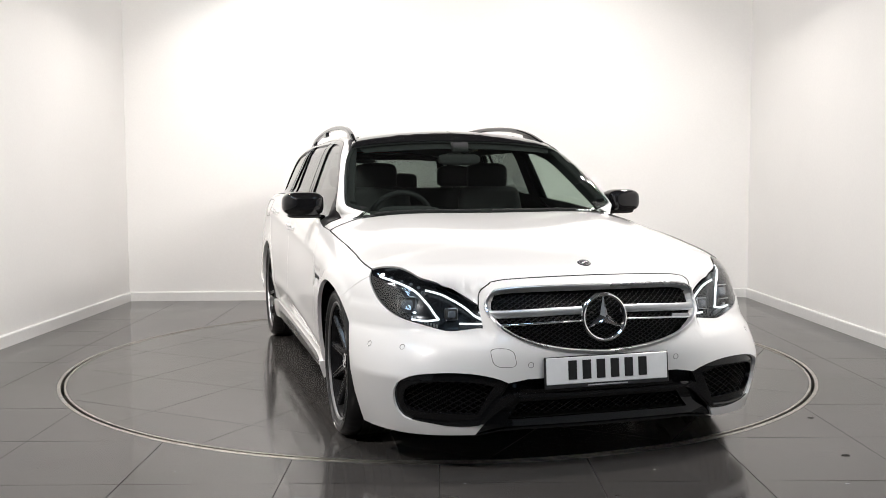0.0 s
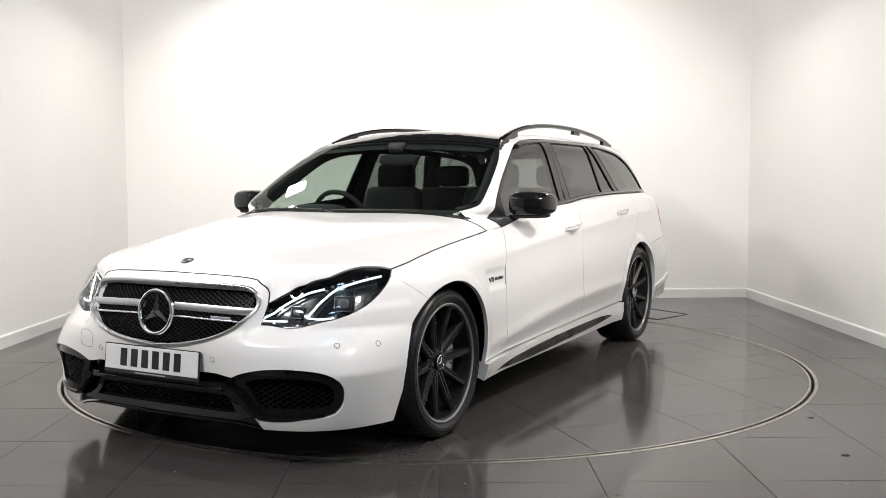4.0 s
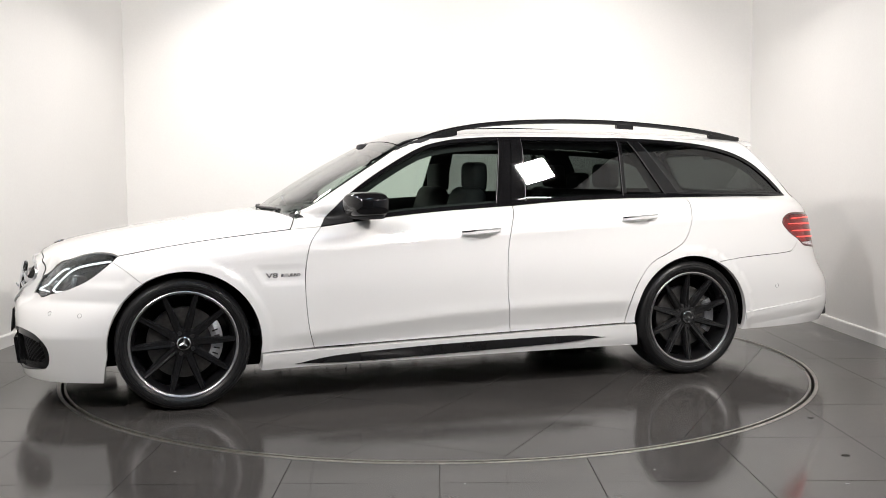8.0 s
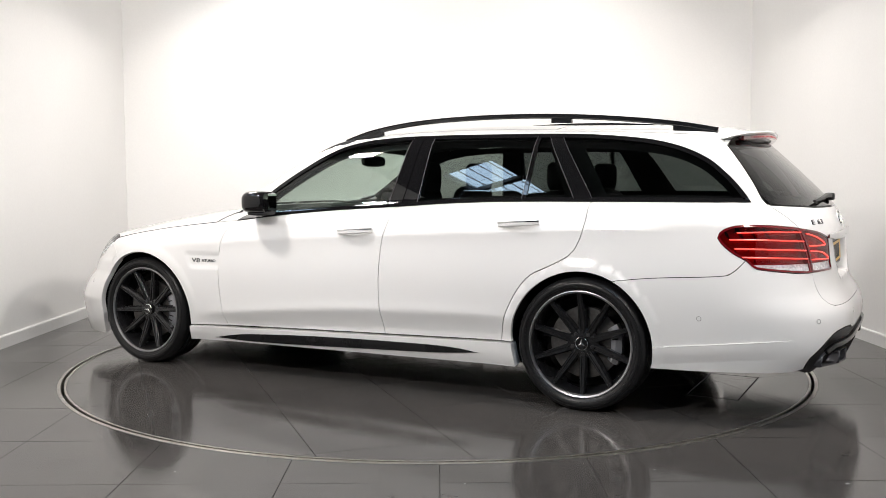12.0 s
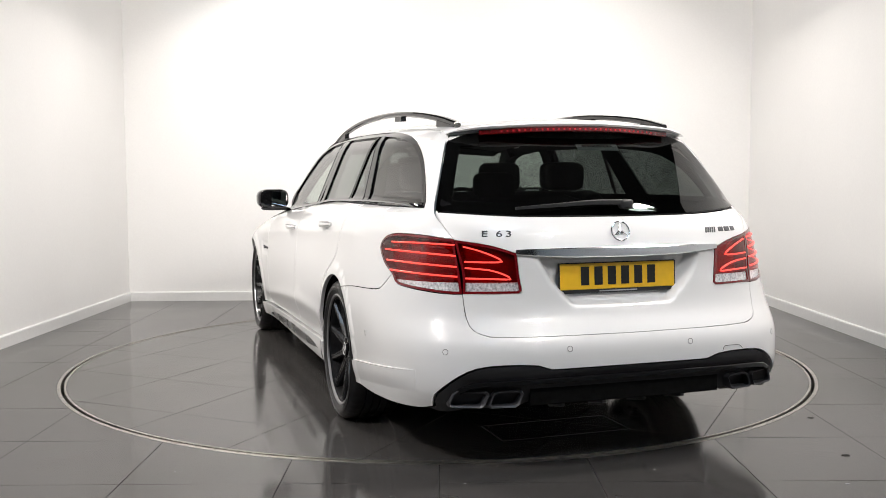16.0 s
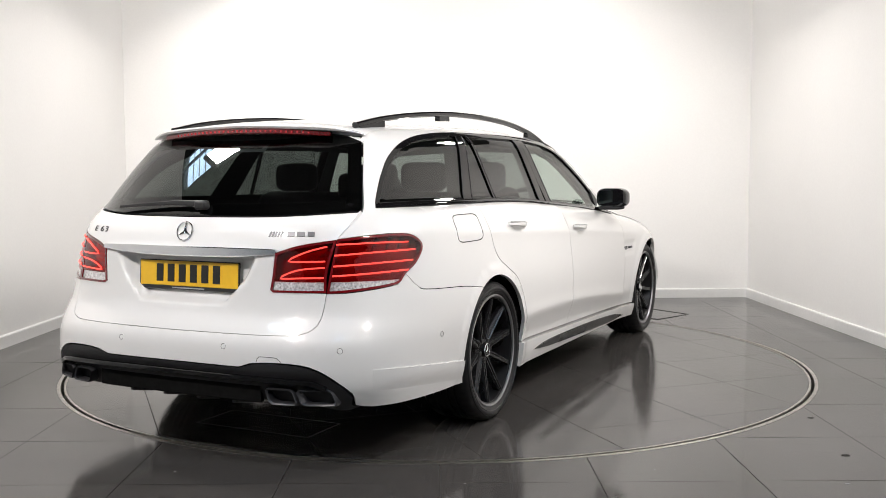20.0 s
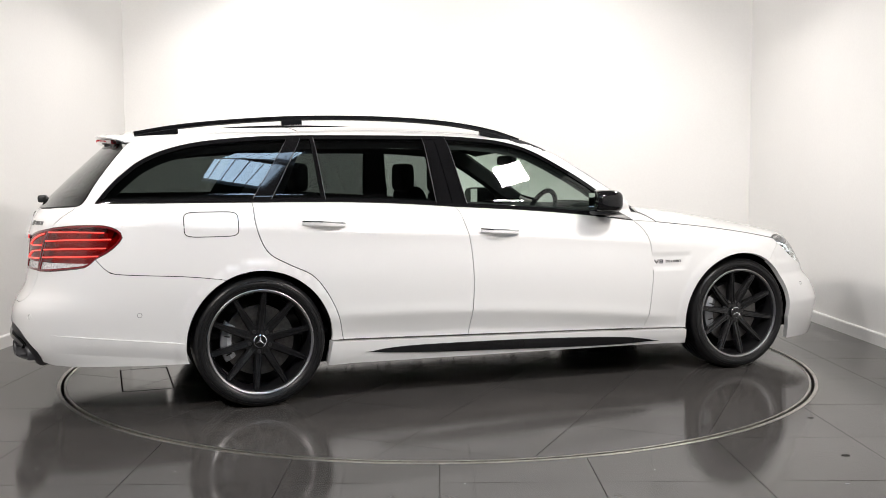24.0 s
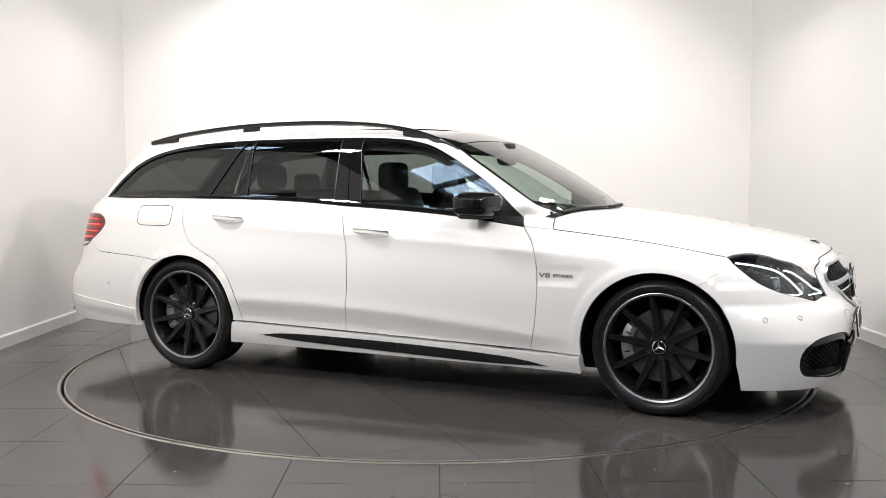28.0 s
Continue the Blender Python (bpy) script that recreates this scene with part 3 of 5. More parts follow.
def ring_z(prof, n=180):
    """Turned about z: profile of (radius, height)."""
    b = lathe(prof, n)
    for v in b.verts:
        v.co = Vector((v.co.x, v.co.z, v.co.y))
    return b


part("rim", ring_z([(RIM_R - 0.001, -0.10), (RIM_R - 0.001, 0.001), (RIM_R - 0.018, 0.002), (RIM_R - 0.020, 0.0), (RIM_R - 0.020, -0.10)]), STEEL, ring, shift=False)

turntable = tagged(new("turntable", None), "round tiled car turntable flush with the floor", "turntable")
part("disc", ring_z([(0.0, -0.15), (TT_R - 0.001, -0.15), (TT_R - 0.001, -0.004), (0.0, -0.004)], 160), GROUT, turntable, smooth=False, shift=False)
part("rim", ring_z([(TT_R + 0.006, -0.06), (TT_R + 0.006, 0.0012), (TT_R, 0.0018), (TT_R - 0.006, 0.0012), (TT_R - 0.006, -0.06)]), STEEL, turntable, shift=False)
u1 = np.array((math.cos(radians(46.9)), math.sin(radians(46.9))))
n1 = np.array((-u1[1], u1[0]))
circle = ring_pts(TT_R - 0.007)
for i in range(-5, 5):
    for j in range(-5, 5):
        a0, b0 = 0.03 + i * 0.614, 0.02 + j * 0.614
        g = JOINT / 2
        sq = np.array([u1 * a + n1 * b for a, b in ((a0 + g, b0 + g), (a0 + 0.614 - g, b0 + g), (a0 + 0.614 - g, b0 + 0.614 - g), (a0 + g, b0 + 0.614 - g))])
        if np.hypot(sq[:, 0], sq[:, 1]).min() > TT_R + 0.45:
            continue
        bm = tile_mesh(sq, circle, True, -0.004, 0.0)
        if bm:
            part("tile", bm, TILE, turntable, smooth=False, shift=False)
hatch = [(1.66, -0.33), (1.66, 0.30), (1.93, 0.30), (1.93, -0.33)]
for a, b in zip(hatch, hatch[1:] + hatch[:1]):
    part("hatch_frame", sweep([(*a, 0.0002), (*b, 0.0002)], slab(0.004, 0.0004)), SHUT, turntable, smooth=False, shift=False)

# ---- the LED panels: a thin housing behind each lamp, on a drop rod from the ceiling ----
for x, y, z, aim, watts, wide in LAMPS:
    m = look((x, y, z), aim)
    pl = tagged(new("panel_light", None), "square LED panel light hung from the ceiling", "light", "hung panel lights")
    hs = box((0.32, 0.32, 0.04), (0, 0, 0.035), 0.006, 1)
    hs.transform(m)
    part("housing", hs, BEAM, pl, shift=False)
    top = m @ Vector((0, 0, 0.05))
    part("drop_rod", sweep([tuple(top), (top.x, top.y, HALL_TOP)], ellipse(0.008, 0.008, 8), up=(0, 1, 0)), BEAM, pl, shift=False)

# ---- specks lying on the floor ----
rnd = random.Random(4)
for x, y, r in ((1.797, -1.558, 0.016), (1.70, -2.18, 0.020), (-1.05, -2.35, 0.006), (0.10, -2.52, 0.005), (1.55, -2.55, 0.007), (-1.62, -2.30, 0.005), (0.86, -2.36, 0.005)):
    bm = bmesh.new()
    bmesh.ops.create_icosphere(bm, subdivisions=1, radius=r)
    for v in bm.verts:
        v.co = Vector((v.co.x * rnd.uniform(0.5, 1.6) + x, v.co.y * rnd.uniform(0.3, 0.8) + y, max(0.0, v.co.z * 0.25) + 0.0002))
    ob = part("floor_speck", bm, GROUT if r > 0.01 else PALE, None, "", shift=False)
    tagged(ob, "small scrap of dirt on the tiled floor" if r > 0.01 else "small pale crumb on the tiled floor", "debris")

# ================= the estate car =================
car = tagged(new("estate_car", None), "white five-door estate car with black wheels on the turntable", "car")
AF, AR = (0.862, 0.328, 0.376), (3.727, 0.332, 0.366)      # wheel arches: centre x, z, radius

# ---- outlines of the flank, as (x, z) ----
HOODLINE = [(0.552, 0.779), (0.634, 0.794), (0.775, 0.819), (0.988, 0.850), (1.20, 0.875), (1.40, 0.896)]
DOOR_F = [(1.558, 0.908), (1.497, 0.83), (1.470, 0.724), (1.463, 0.603), (1.470, 0.48), (1.484, 0.37), (1.509, 0.280)]
DOOR_S = [(2.645, 1.003), (2.617, 0.914), (2.591, 0.809), (2.578, 0.656), (2.580, 0.502), (2.602, 0.306)]
DOOR_R = [(3.745, 1.040), (3.743, 0.953), (3.722, 0.863), (3.675, 0.781), (3.571, 0.721), (3.463, 0.667), (3.387, 0.575), (3.328, 0.451), (3.300, 0.322)]
WING_SEAM = [(0.522, 0.752), (0.582, 0.711), (0.6622, 0.6465)]
BELT_F = [(1.558, 0.908), (1.872, 0.946), (2.209, 0.976), (2.645, 1.003)]
BELT_R = [(2.645, 1.003), (2.982, 1.025), (3.326, 1.036), (3.745, 1.040)]
BELT_Q = [(3.745, 1.040), (4.1, 1.041), (4.500, 1.040)]
WINDOW_TOP = [(4.500, 1.040), (4.455, 1.097), (4.405, 1.151), (4.365, 1.187), (4.288, 1.247), (4.165, 1.305), (4.00, 1.347), (3.78, 1.373), (3.53, 1.387), (3.175, 1.392), (2.658, 1.392),
              (2.399, 1.378), (2.287, 1.362), (2.176, 1.334), (2.066, 1.284), (1.958, 1.224), (1.851, 1.159), (1.745, 1.085), (1.655, 1.009), (1.558, 0.908)]
GATE_SIDE = [(0.566, 1.345), (0.612, 1.25), (0.660, 1.14), (0.703, 1.03), (0.694, 0.975), (0.668, 0.922)]      # (y, z) seen from behind
TAIL_EDGE = [(p[0], p[2]) for p in on(back_rays, spline(GATE_SIDE, 0.03))]
LAMP_EDGE = [TAIL_EDGE[-1], (4.58, 0.936), (4.44, 0.932), (4.378, 0.885), (4.43, 0.82), (4.505, 0.775)]
SEAM_R = [(4.505, 0.775), (4.45, 0.718), (4.386, 0.701), (4.10, 0.683), (3.895, 0.660)]


def roof_edge(x0, x1, y=0.575, n=24):
    """The roof's side joint, as (x, z)."""
    xs = np.linspace(x0, x1, n)
    p = on(top_rays, np.stack([xs, 0 * xs + y], 1))
    return p[:, [0, 2]]


A_OUT = [(1.459, 0.975), (1.56, 1.036), (1.674, 1.108), (1.858, 1.222), (2.042, 1.331)]
EDGE = roof_edge(2.16, 4.36)
DLO = loop(BELT_F, BELT_R, BELT_Q, WINDOW_TOP, h=0.025)



def wing_pocket(p):
    """The shallow pocket behind the front wheel that carries the badge."""
    x, z = p[:, 0], p[:, 2]
    left = 1.205 + (0.712 - z) * 0.55
    m = np.clip((x - left) / 0.014, 0, 1) * np.clip((z - 0.622) / 0.012, 0, 1) * np.clip((0.714 + 0.02 * (x - 1.2) - z) / 0.012, 0, 1)
    return -0.006 * m


panel("front_wing", loop(HOODLINE, [(1.40, 0.896), (1.558, 0.908)], DOOR_F, [(1.509, 0.280), (1.237, 0.272)], arc(*AF, -8.8, 122.1), WING_SEAM[::-1], [(0.522, 0.752), (0.536, 0.766), (0.552, 0.779)], h=0.02), side_rays, PAINT, car, h=0.016, gap=0.0011, off=wing_pocket, plain=True, both=True)
front_doors = panel("front_door", loop(BELT_F, DOOR_S, [(2.602, 0.306), (1.509, 0.280)], DOOR_F[::-1]), side_rays, PAINT, car, h=0.016, both=True)
rear_doors = panel("rear_door", loop(BELT_R, DOOR_R, [(3.300, 0.322), (2.602, 0.306)], DOOR_S[::-1]), side_rays, PAINT, car, h=0.016, both=True)
panel("side_frame", loop([(1.40, 0.896), (1.459, 0.975)], A_OUT + [tuple(EDGE[0])], EDGE, [tuple(EDGE[-1]), TAIL_EDGE[0]], TAIL_EDGE, LAMP_EDGE, SEAM_R,
      arc(*AR, 62.5, 182), [(3.365, 0.322), (3.300, 0.322)], DOOR_R[::-1], BELT_Q, WINDOW_TOP, [(1.558, 0.908), (1.40, 0.896)], h=0.028), side_rays, PAINT, car, h=0.03, both=True)
# sill with a dark insert
SILL = loop([(1.237, 0.268), (1.509, 0.276), (2.602, 0.302), (3.300, 0.318), (3.365, 0.318)], [(3.365, 0.318), (3.385, 0.195)], [(3.385, 0.195), (1.232, 0.182)], [(1.232, 0.182), (1.237, 0.268)])
panel("side_skirt", SILL, side_rays, PAINT, car, off=lambda p: 0.022 - 0.10 * np.abs(p[:, 2] - 0.245), both=True, plain=True, depth=0.06)
panel("skirt_insert", loop([(1.405, 0.205), (1.53, 0.228), (1.713, 0.247), (2.205, 0.268), (2.821, 0.276), (3.05, 0.270), (3.18, 0.253)], [(3.18, 0.253), (3.0, 0.238), (2.821, 0.228), (2.205, 0.208), (1.711, 0.196), (1.405, 0.205)]), side_rays, WHEEL, car, off=lambda p: 0.0255 - 0.10 * np.abs(p[:, 2] - 0.245), h=0.02, depth=0.02, both=True, plain=True, label="gloss black side skirt insert")

# ---- hood, roof, windscreen, tailgate ----
hl = on(side_rays, spline(HOODLINE, 0.05))
def from_ahead(pts):
    """Plan points (x, y) of an outline seen from ahead as (y, z)."""
    q = np.array(pts, float)
    return [tuple(a[:2]) for a in solve(np.stack([0 * q[:, 0] + 0.95, q[:, 0], q[:, 1]], 1), np.tile((-1.0, 0.0, 0.0), (len(q), 1)))]


LIP = [(0.0, 0.768), (0.20, 0.765), (0.36, 0.758), (0.425, 0.748)]
NOTCH = [(0.425, 0.748), (0.455, 0.725), (0.468, 0.700), (0.474, 0.655)]
BROW_LOW = [(0.474, 0.655), (0.515, 0.686), (0.555, 0.705), (0.599, 0.723)]                   # (y, z) from ahead
BROW_TOP = [(0.256, 0.599), (0.317, 0.668), (0.378, 0.700), (0.447, 0.732), (0.512, 0.782)]    # (x, y) from above
HEAD_TOP = from_ahead(spline(BROW_LOW, 0.02))[:-1] + [tuple(v) for v in spline(BROW_TOP + [tuple(hl[0, :2])], 0.02)]
BROW_3D = np.vstack([on(top_rays, HEAD_TOP[len(spline(BROW_LOW, 0.02)):]), hl[:1]])
BASE = [(1.462, 0.770), (1.405, 0.62), (1.35, 0.40), (1.315, 0.20), (1.305, 0.0)]
hood_half = np.vstack([from_ahead(spline(LIP, 0.025))[:-1], from_ahead(spline(NOTCH, 0.012))[:-1], HEAD_TOP[:-1], hl[:-1, :2], spline([tuple(hl[-1, :2]), (1.462, 0.770)])[:-1], spline(BASE)])
hood = np.vstack([hood_half, (hood_half * (1, -1))[::-1][1:-1]])
panel("bonnet", hood, top_rays, PAINT, car, h=0.028, depth=0.025)

AO = on(side_rays, A_OUT[-1:])[0, :2]
shield_half = np.vstack([spline(BASE[::-1])[:-1], on(side_rays, spline(A_OUT, 0.03))[1:, :2], spline([tuple(AO), (2.034, 0.43), (2.016, 0.0)])[1:]])
shield = np.vstack([shield_half, (shield_half * (1, -1))[::-1][1:-1]])
panel("windscreen", shield, top_rays, GLASS, car, h=0.05, depth=0.0, gap=0.001, label="clear green-tinted windscreen")
ring_in = inset(shield, 0.020)
panel("windscreen_surround", shield, top_rays, SEAL, car, holes=[ring_in], h=0.03, depth=0.004, off=-0.003, gap=0.001)
ROOF_W = 0.572
roof_front = refine(np.vstack([spline([(2.020, 0.0), (2.038, 0.43), (AO[0] + 0.004, AO[1])])[:-1], spline([(AO[0] + 0.004, AO[1]), (2.10, 0.592), (2.16, 0.573)])[:-1], spline([(2.16, 0.573), (2.26, 0.540), (2.40, 0.522)])[:-1], [(2.40, 0.522), (3.45, 0.522), (3.45, 0.0)]]), 0.04)
panel("glass_roof", np.vstack([roof_front, (roof_front * (1, -1))[::-1][1:-1]]), top_rays, ROOFGLASS, car, h=0.06, label="dark panoramic glass roof panel")
for s in (1, -1):
    panel("roof_side", refine(np.array([(2.165, 0.575), (2.26, 0.542), (2.40, 0.524), (3.455, 0.524), (3.455, ROOF_W + 0.002)]) * (1, s), 0.04), top_rays, PAINT, car, h=0.04, gap=0.001)
    cap = refine(np.array([(4.24, 0.50), (4.365, 0.50), (4.355, 0.600), (4.24, 0.605)]) * (1, s), 0.02)
    panel("roof_corner", cap, top_rays, PAINT, car, h=0.02, off=-0.004, depth=0.003, gap=0.0)
roof_rear = refine(np.array([(3.455, -ROOF_W), (4.36, -ROOF_W), (4.40, 0.0), (4.36, ROOF_W), (3.455, ROOF_W)]), 0.04)
panel("roof", roof_rear, top_rays, PAINT, car, h=0.05)

LAMP_IN = [(0.668, 0.920), (0.540, 0.898), (0.447, 0.868), (0.440, 0.785), (0.432, 0.722), (0.445, 0.712), (0.655, 0.712)]
GATE_EDGE = [(0.655, 0.712), (0.650, 0.625), (0.637, 0.582), (0.60, 0.561), (0.52, 0.552), (0.0, 0.547)]
gate_half = np.vstack([spline([(0.0, 1.004), (0.40, 1.008), (0.701, 1.024)])[:-1], spline([(0.701, 1.024), (0.694, 0.975), (0.668, 0.922)])[:-1], spline(LAMP_IN[:3])[:-1], spline(LAMP_IN[2:5])[:-1], spline([LAMP_IN[4], LAMP_IN[6]])[:-1], spline(GATE_EDGE)])


def plate_hollow(p):
    """The hollow in the tailgate round the number plate."""
    ay, z = np.abs(p[:, 1]), p[:, 2]
    edge = np.interp(z, (0.64, 0.67, 0.76, 0.84), (0.0, 0.23, 0.315, 0.36))
    m = np.clip((edge - ay) / 0.028, 0, 1) * np.clip((z - 0.652) / 0.03, 0, 1) * np.clip((0.862 - z) / 0.008, 0, 1)
    return -0.052 * m * m * (3 - 2 * m)


gate = panel("tailgate", np.vstack([gate_half, (gate_half * (-1, 1))[::-1][1:-1]]), back_rays, PAINT, car, h=0.018, gap=0.0009, off=plate_hollow, plain=True, depth=0.02)
for s in (1, -1):
    q = on(back_rays, spline(GATE_SIDE[3:], 0.015))
    part("tailgate_jamb", sweep((q - normals(q) * 0.011) * (1, s, 1), slab(0.010, 0.003), up=(0, s, 0.2)), PAINT, car)
RG = np.vstack([spline([(0.0, 1.362), (0.38, 1.358), (0.566, 1.345)])[:-1], spline(GATE_SIDE[:4])[:-1], spline([(0.703, 1.03), (0.40, 1.013), (0.0, 1.009)])])
rear_glass = np.vstack([RG, (RG * (-1, 1))[::-1][1:-1]])
panel("rear_window", rear_glass, back_rays, PRIVACY, car, h=0.05, depth=0.0, label="dark privacy-tinted rear window")
panel("rear_window_surround", rear_glass, back_rays, GLOSS, car, holes=[inset(rear_glass, 0.05)], h=0.03, depth=0.012, off=-0.002)

# ---- front bumper round the nose: outline by angle and height ----
def NA(pts):
    return nose_a(pts)


def NS(pts):
    return nose_s(pts)


HEAD_LOW = [(0.470, 0.574), (0.55, 0.564), (0.607, 0.563), (0.70, 0.588), (0.745, 0.600), (0.79, 0.622), (0.822, 0.660), (0.838, 0.70), (0.842, 0.733)]
HEAD_BACK = NS([(0.522, 0.752)])[0]
tip = NS([(0.552, 0.779)])[0]
G_TOP = [(0.0, 0.731), (0.25, 0.729), (0.39, 0.721), (0.438, 0.702), (0.455, 0.66), (0.445, 0.618), (0.392, 0.566), (0.30, 0.524), (0.16, 0.494), (0.0, 0.480)]
grille = np.array(NA(spline(G_TOP, 0.025)))
grille = np.vstack([grille, (grille * (-1, 1))[::-1][1:-1]])
INTAKE = [(0.40, 0.372), (0.455, 0.394), (0.55, 0.412), (0.66, 0.413), (0.755, 0.398), (0.805, 0.36), (0.812, 0.30), (0.79, 0.240), (0.745, 0.216), (0.60, 0.212), (0.49, 0.210)]
b_half = np.vstack([
    np.array(NA(spline(LIP, 0.025)))[:-1], np.array(NA(spline(NOTCH, 0.012)))[:-1], spline(NA([(0.474, 0.655), (0.470, 0.574)]))[:-1],
    np.array(NA(spline(HEAD_LOW, 0.02)) + [HEAD_BACK])[:-1], np.array(NS(spline(WING_SEAM, 0.02)))[:-1],
    np.array(NS(np.vstack([spline(arc(*AF, 122.1, 186, 12), 0.02)[:-1], spline([tuple(arc(*AF, 122.1, 186, 12)[-1]), (0.475, 0.22), (0.468, 0.155)], 0.02)])))[:-1],
    spline(NS([(0.468, 0.155), (0.33, 0.158)]) + NA([(0.74, 0.160), (0.60, 0.164), (0.52, 0.166)]))[:-1],
    spline(NA([(0.52, 0.166), (0.49, 0.210)]))[:-1], spline(NA(INTAKE[::-1]))[:-1], spline(NA([(0.40, 0.372), (0.32, 0.385)]))[:-1], spline(NA([(0.32, 0.385), (0.0, 0.386)]))])
bumper_out = np.vstack([b_half, (b_half * (-1, 1))[::-1][1:-1]])
front_bumper = panel("front_bumper", bumper_out, nose_rays, PAINT, car, holes=[grille], h=0.028, depth=0.03, gap=0.0006)

# black lower face: recessed surround, mesh slot, blades
low_half = np.array(NA([(0.0, 0.384), (0.32, 0.383), (0.40, 0.370), (0.46, 0.27), (0.50, 0.205), (0.52, 0.163), (0.44, 0.184), (0.36, 0.190), (0.0, 0.188)]))
lower = np.vstack([spline(low_half[:4])[:-1], spline(low_half[3:6])[:-1], spline(low_half[5:])])
SLOT = refine(np.array(NA([(-0.345, 0.282), (-0.390, 0.222), (0.390, 0.222), (0.345, 0.282)])), 0.03)
lower_face = panel("lower_grille_surround", np.vstack([lower, (lower * (-1, 1))[::-1][1:-1]]), nose_rays, GLOSS, car, holes=[SLOT], h=0.03, off=lambda p: -0.012 - 0.02 * np.clip((0.385 - p[:, 2]) / 0.05, 0, 1) * np.clip((p[:, 2] - 0.2) / 0.05, 0, 1), plain=True, depth=0.03, label="gloss black lower bumper face")
path = on(nose_rays, NA(spline([(-0.525, 0.160), (-0.45, 0.178), (-0.37, 0.188), (-0.2, 0.188), (0.0, 0.187), (0.2, 0.188), (0.37, 0.188), (0.45, 0.178), (0.525, 0.160)], 0.05)))
part("front_splitter", sweep(path + (0.030, 0, -0.004), slab(0.022, 0.005), scale=1 - 0.5 * (np.abs(path[:, 1]) / 0.53) ** 4), GLOSS, car, "gloss black front splitter")
for s in (1, -1):
    pth = on(nose_rays, NA(spline([(0.34, 0.322), (0.385, 0.317), (0.44, 0.272), (0.495, 0.222), (0.54, 0.212), (0.64, 0.211), (0.745, 0.222)], 0.03)))
    bm = sweep(pth * (1, s, 1) + (0.008, 0, 0), slab(0.014, 0.011, 0.6), scale=1 - 0.8 * np.linspace(0, 1, len(pth)) ** 3)
    part("bumper_blade", bm, GLOSS, car, "gloss black air-guide blade")
    facet = refine(np.array(NA([(0.366, 0.322), (0.395, 0.334), (0.437, 0.308), (0.503, 0.228), (0.497, 0.214), (0.447, 0.258)])) * (s, 1), 0.02)
    panel("blade_facet", facet, nose_rays, GLOSS, car, h=0.02, off=0.016, depth=0.03, gap=0.0)
pth = on(nose_rays, NA(spline([(-0.36, 0.320), (0.0, 0.318), (0.36, 0.320)], 0.05)))
part("bumper_blade", sweep(pth + (-0.006, 0, 0), slab(0.012, 0.008)), GLOSS, car)


def lattice(name, outline, rays, parent, off, step, width, mat, flat=0.6):
    """Crossing thin bars in a diamond mesh, inside an outline (u is scaled to metres at the nose)."""
    bm = bmesh.new()
    lo, hi = outline.min(0), outline.max(0)
    tall, wide = hi[1] - lo[1], hi[0] - lo[0]
    ends, segs = [], []
    k = 0
    for sgn in (1, -1):
        c = lo[0] - tall / flat
        while c < hi[0] + tall / flat:
            n = int((tall / flat) / 0.006) + 2
            u = np.linspace(0, tall / flat, n)
            q = np.stack([c + sgn * u, lo[1] + u * flat], 1)
            ok = inside(outline, q)
            i = 0
            while i < n:
                if ok[i]:
                    j = i
                    while j + 1 < n and ok[j + 1]:
                        j += 1
                    if j - i >= 1:
                        segs.append(q[np.unique(np.linspace(i, j, max(2, (j - i) // 6 + 2)).astype(int))])
                    i = j + 1
                i += 1
            c += step
    for q in segs:
        o, d = rays(q)
        p = solve(o, d)
        p = p + normals(p) * off
        t = np.gradient(p, axis=0)
        nn = normals(p)
        s = np.cross(t, nn)
        s = s / (np.linalg.norm(s, axis=1, keepdims=True) + 1e-12) * width / 2
        rows = [[bm.verts.new(a) for a in (p[i] - s[i] - nn[i] * 0.004, p[i] - s[i] * 0.5 + nn[i] * 0.003, p[i] + s[i] * 0.5 + nn[i] * 0.003, p[i] + s[i] - nn[i] * 0.004)] for i in range(len(p))]
        for a, b in zip(rows, rows[1:]):
            for m in range(3):
                bm.faces.new((a[m], a[m + 1], b[m + 1], b[m]))
    return part(name, bm, mat, parent, angle=20)


intake = np.vstack([spline(NA(INTAKE))[:-1], spline(NA([INTAKE[-1], INTAKE[0]]))[:-1]])
for s in (1, -1):
    o = intake * (s, 1)
    ip = panel("side_intake", o, nose_rays, DARK, car, h=0.04, off=-0.075, depth=-0.07, gap=-0.004, label="black side air intake")
    rim = panel("intake_surround", o, nose_rays, GLOSS, ip, holes=[inset(o, 0.035)], h=0.03, off=-0.012, depth=0.02, gap=-0.001)
    lattice("intake_mesh", inset(o, 0.03), nose_rays, ip, -0.035, 0.036, 0.0045, MESHBLACK)
sl = panel("lower_intake", SLOT, nose_rays, DARK, car, h=0.05, off=-0.085, depth=-0.05, gap=-0.004)
lattice("intake_mesh", inset(SLOT, 0.002), nose_rays, sl, -0.045, 0.036, 0.0045, GLOSS)

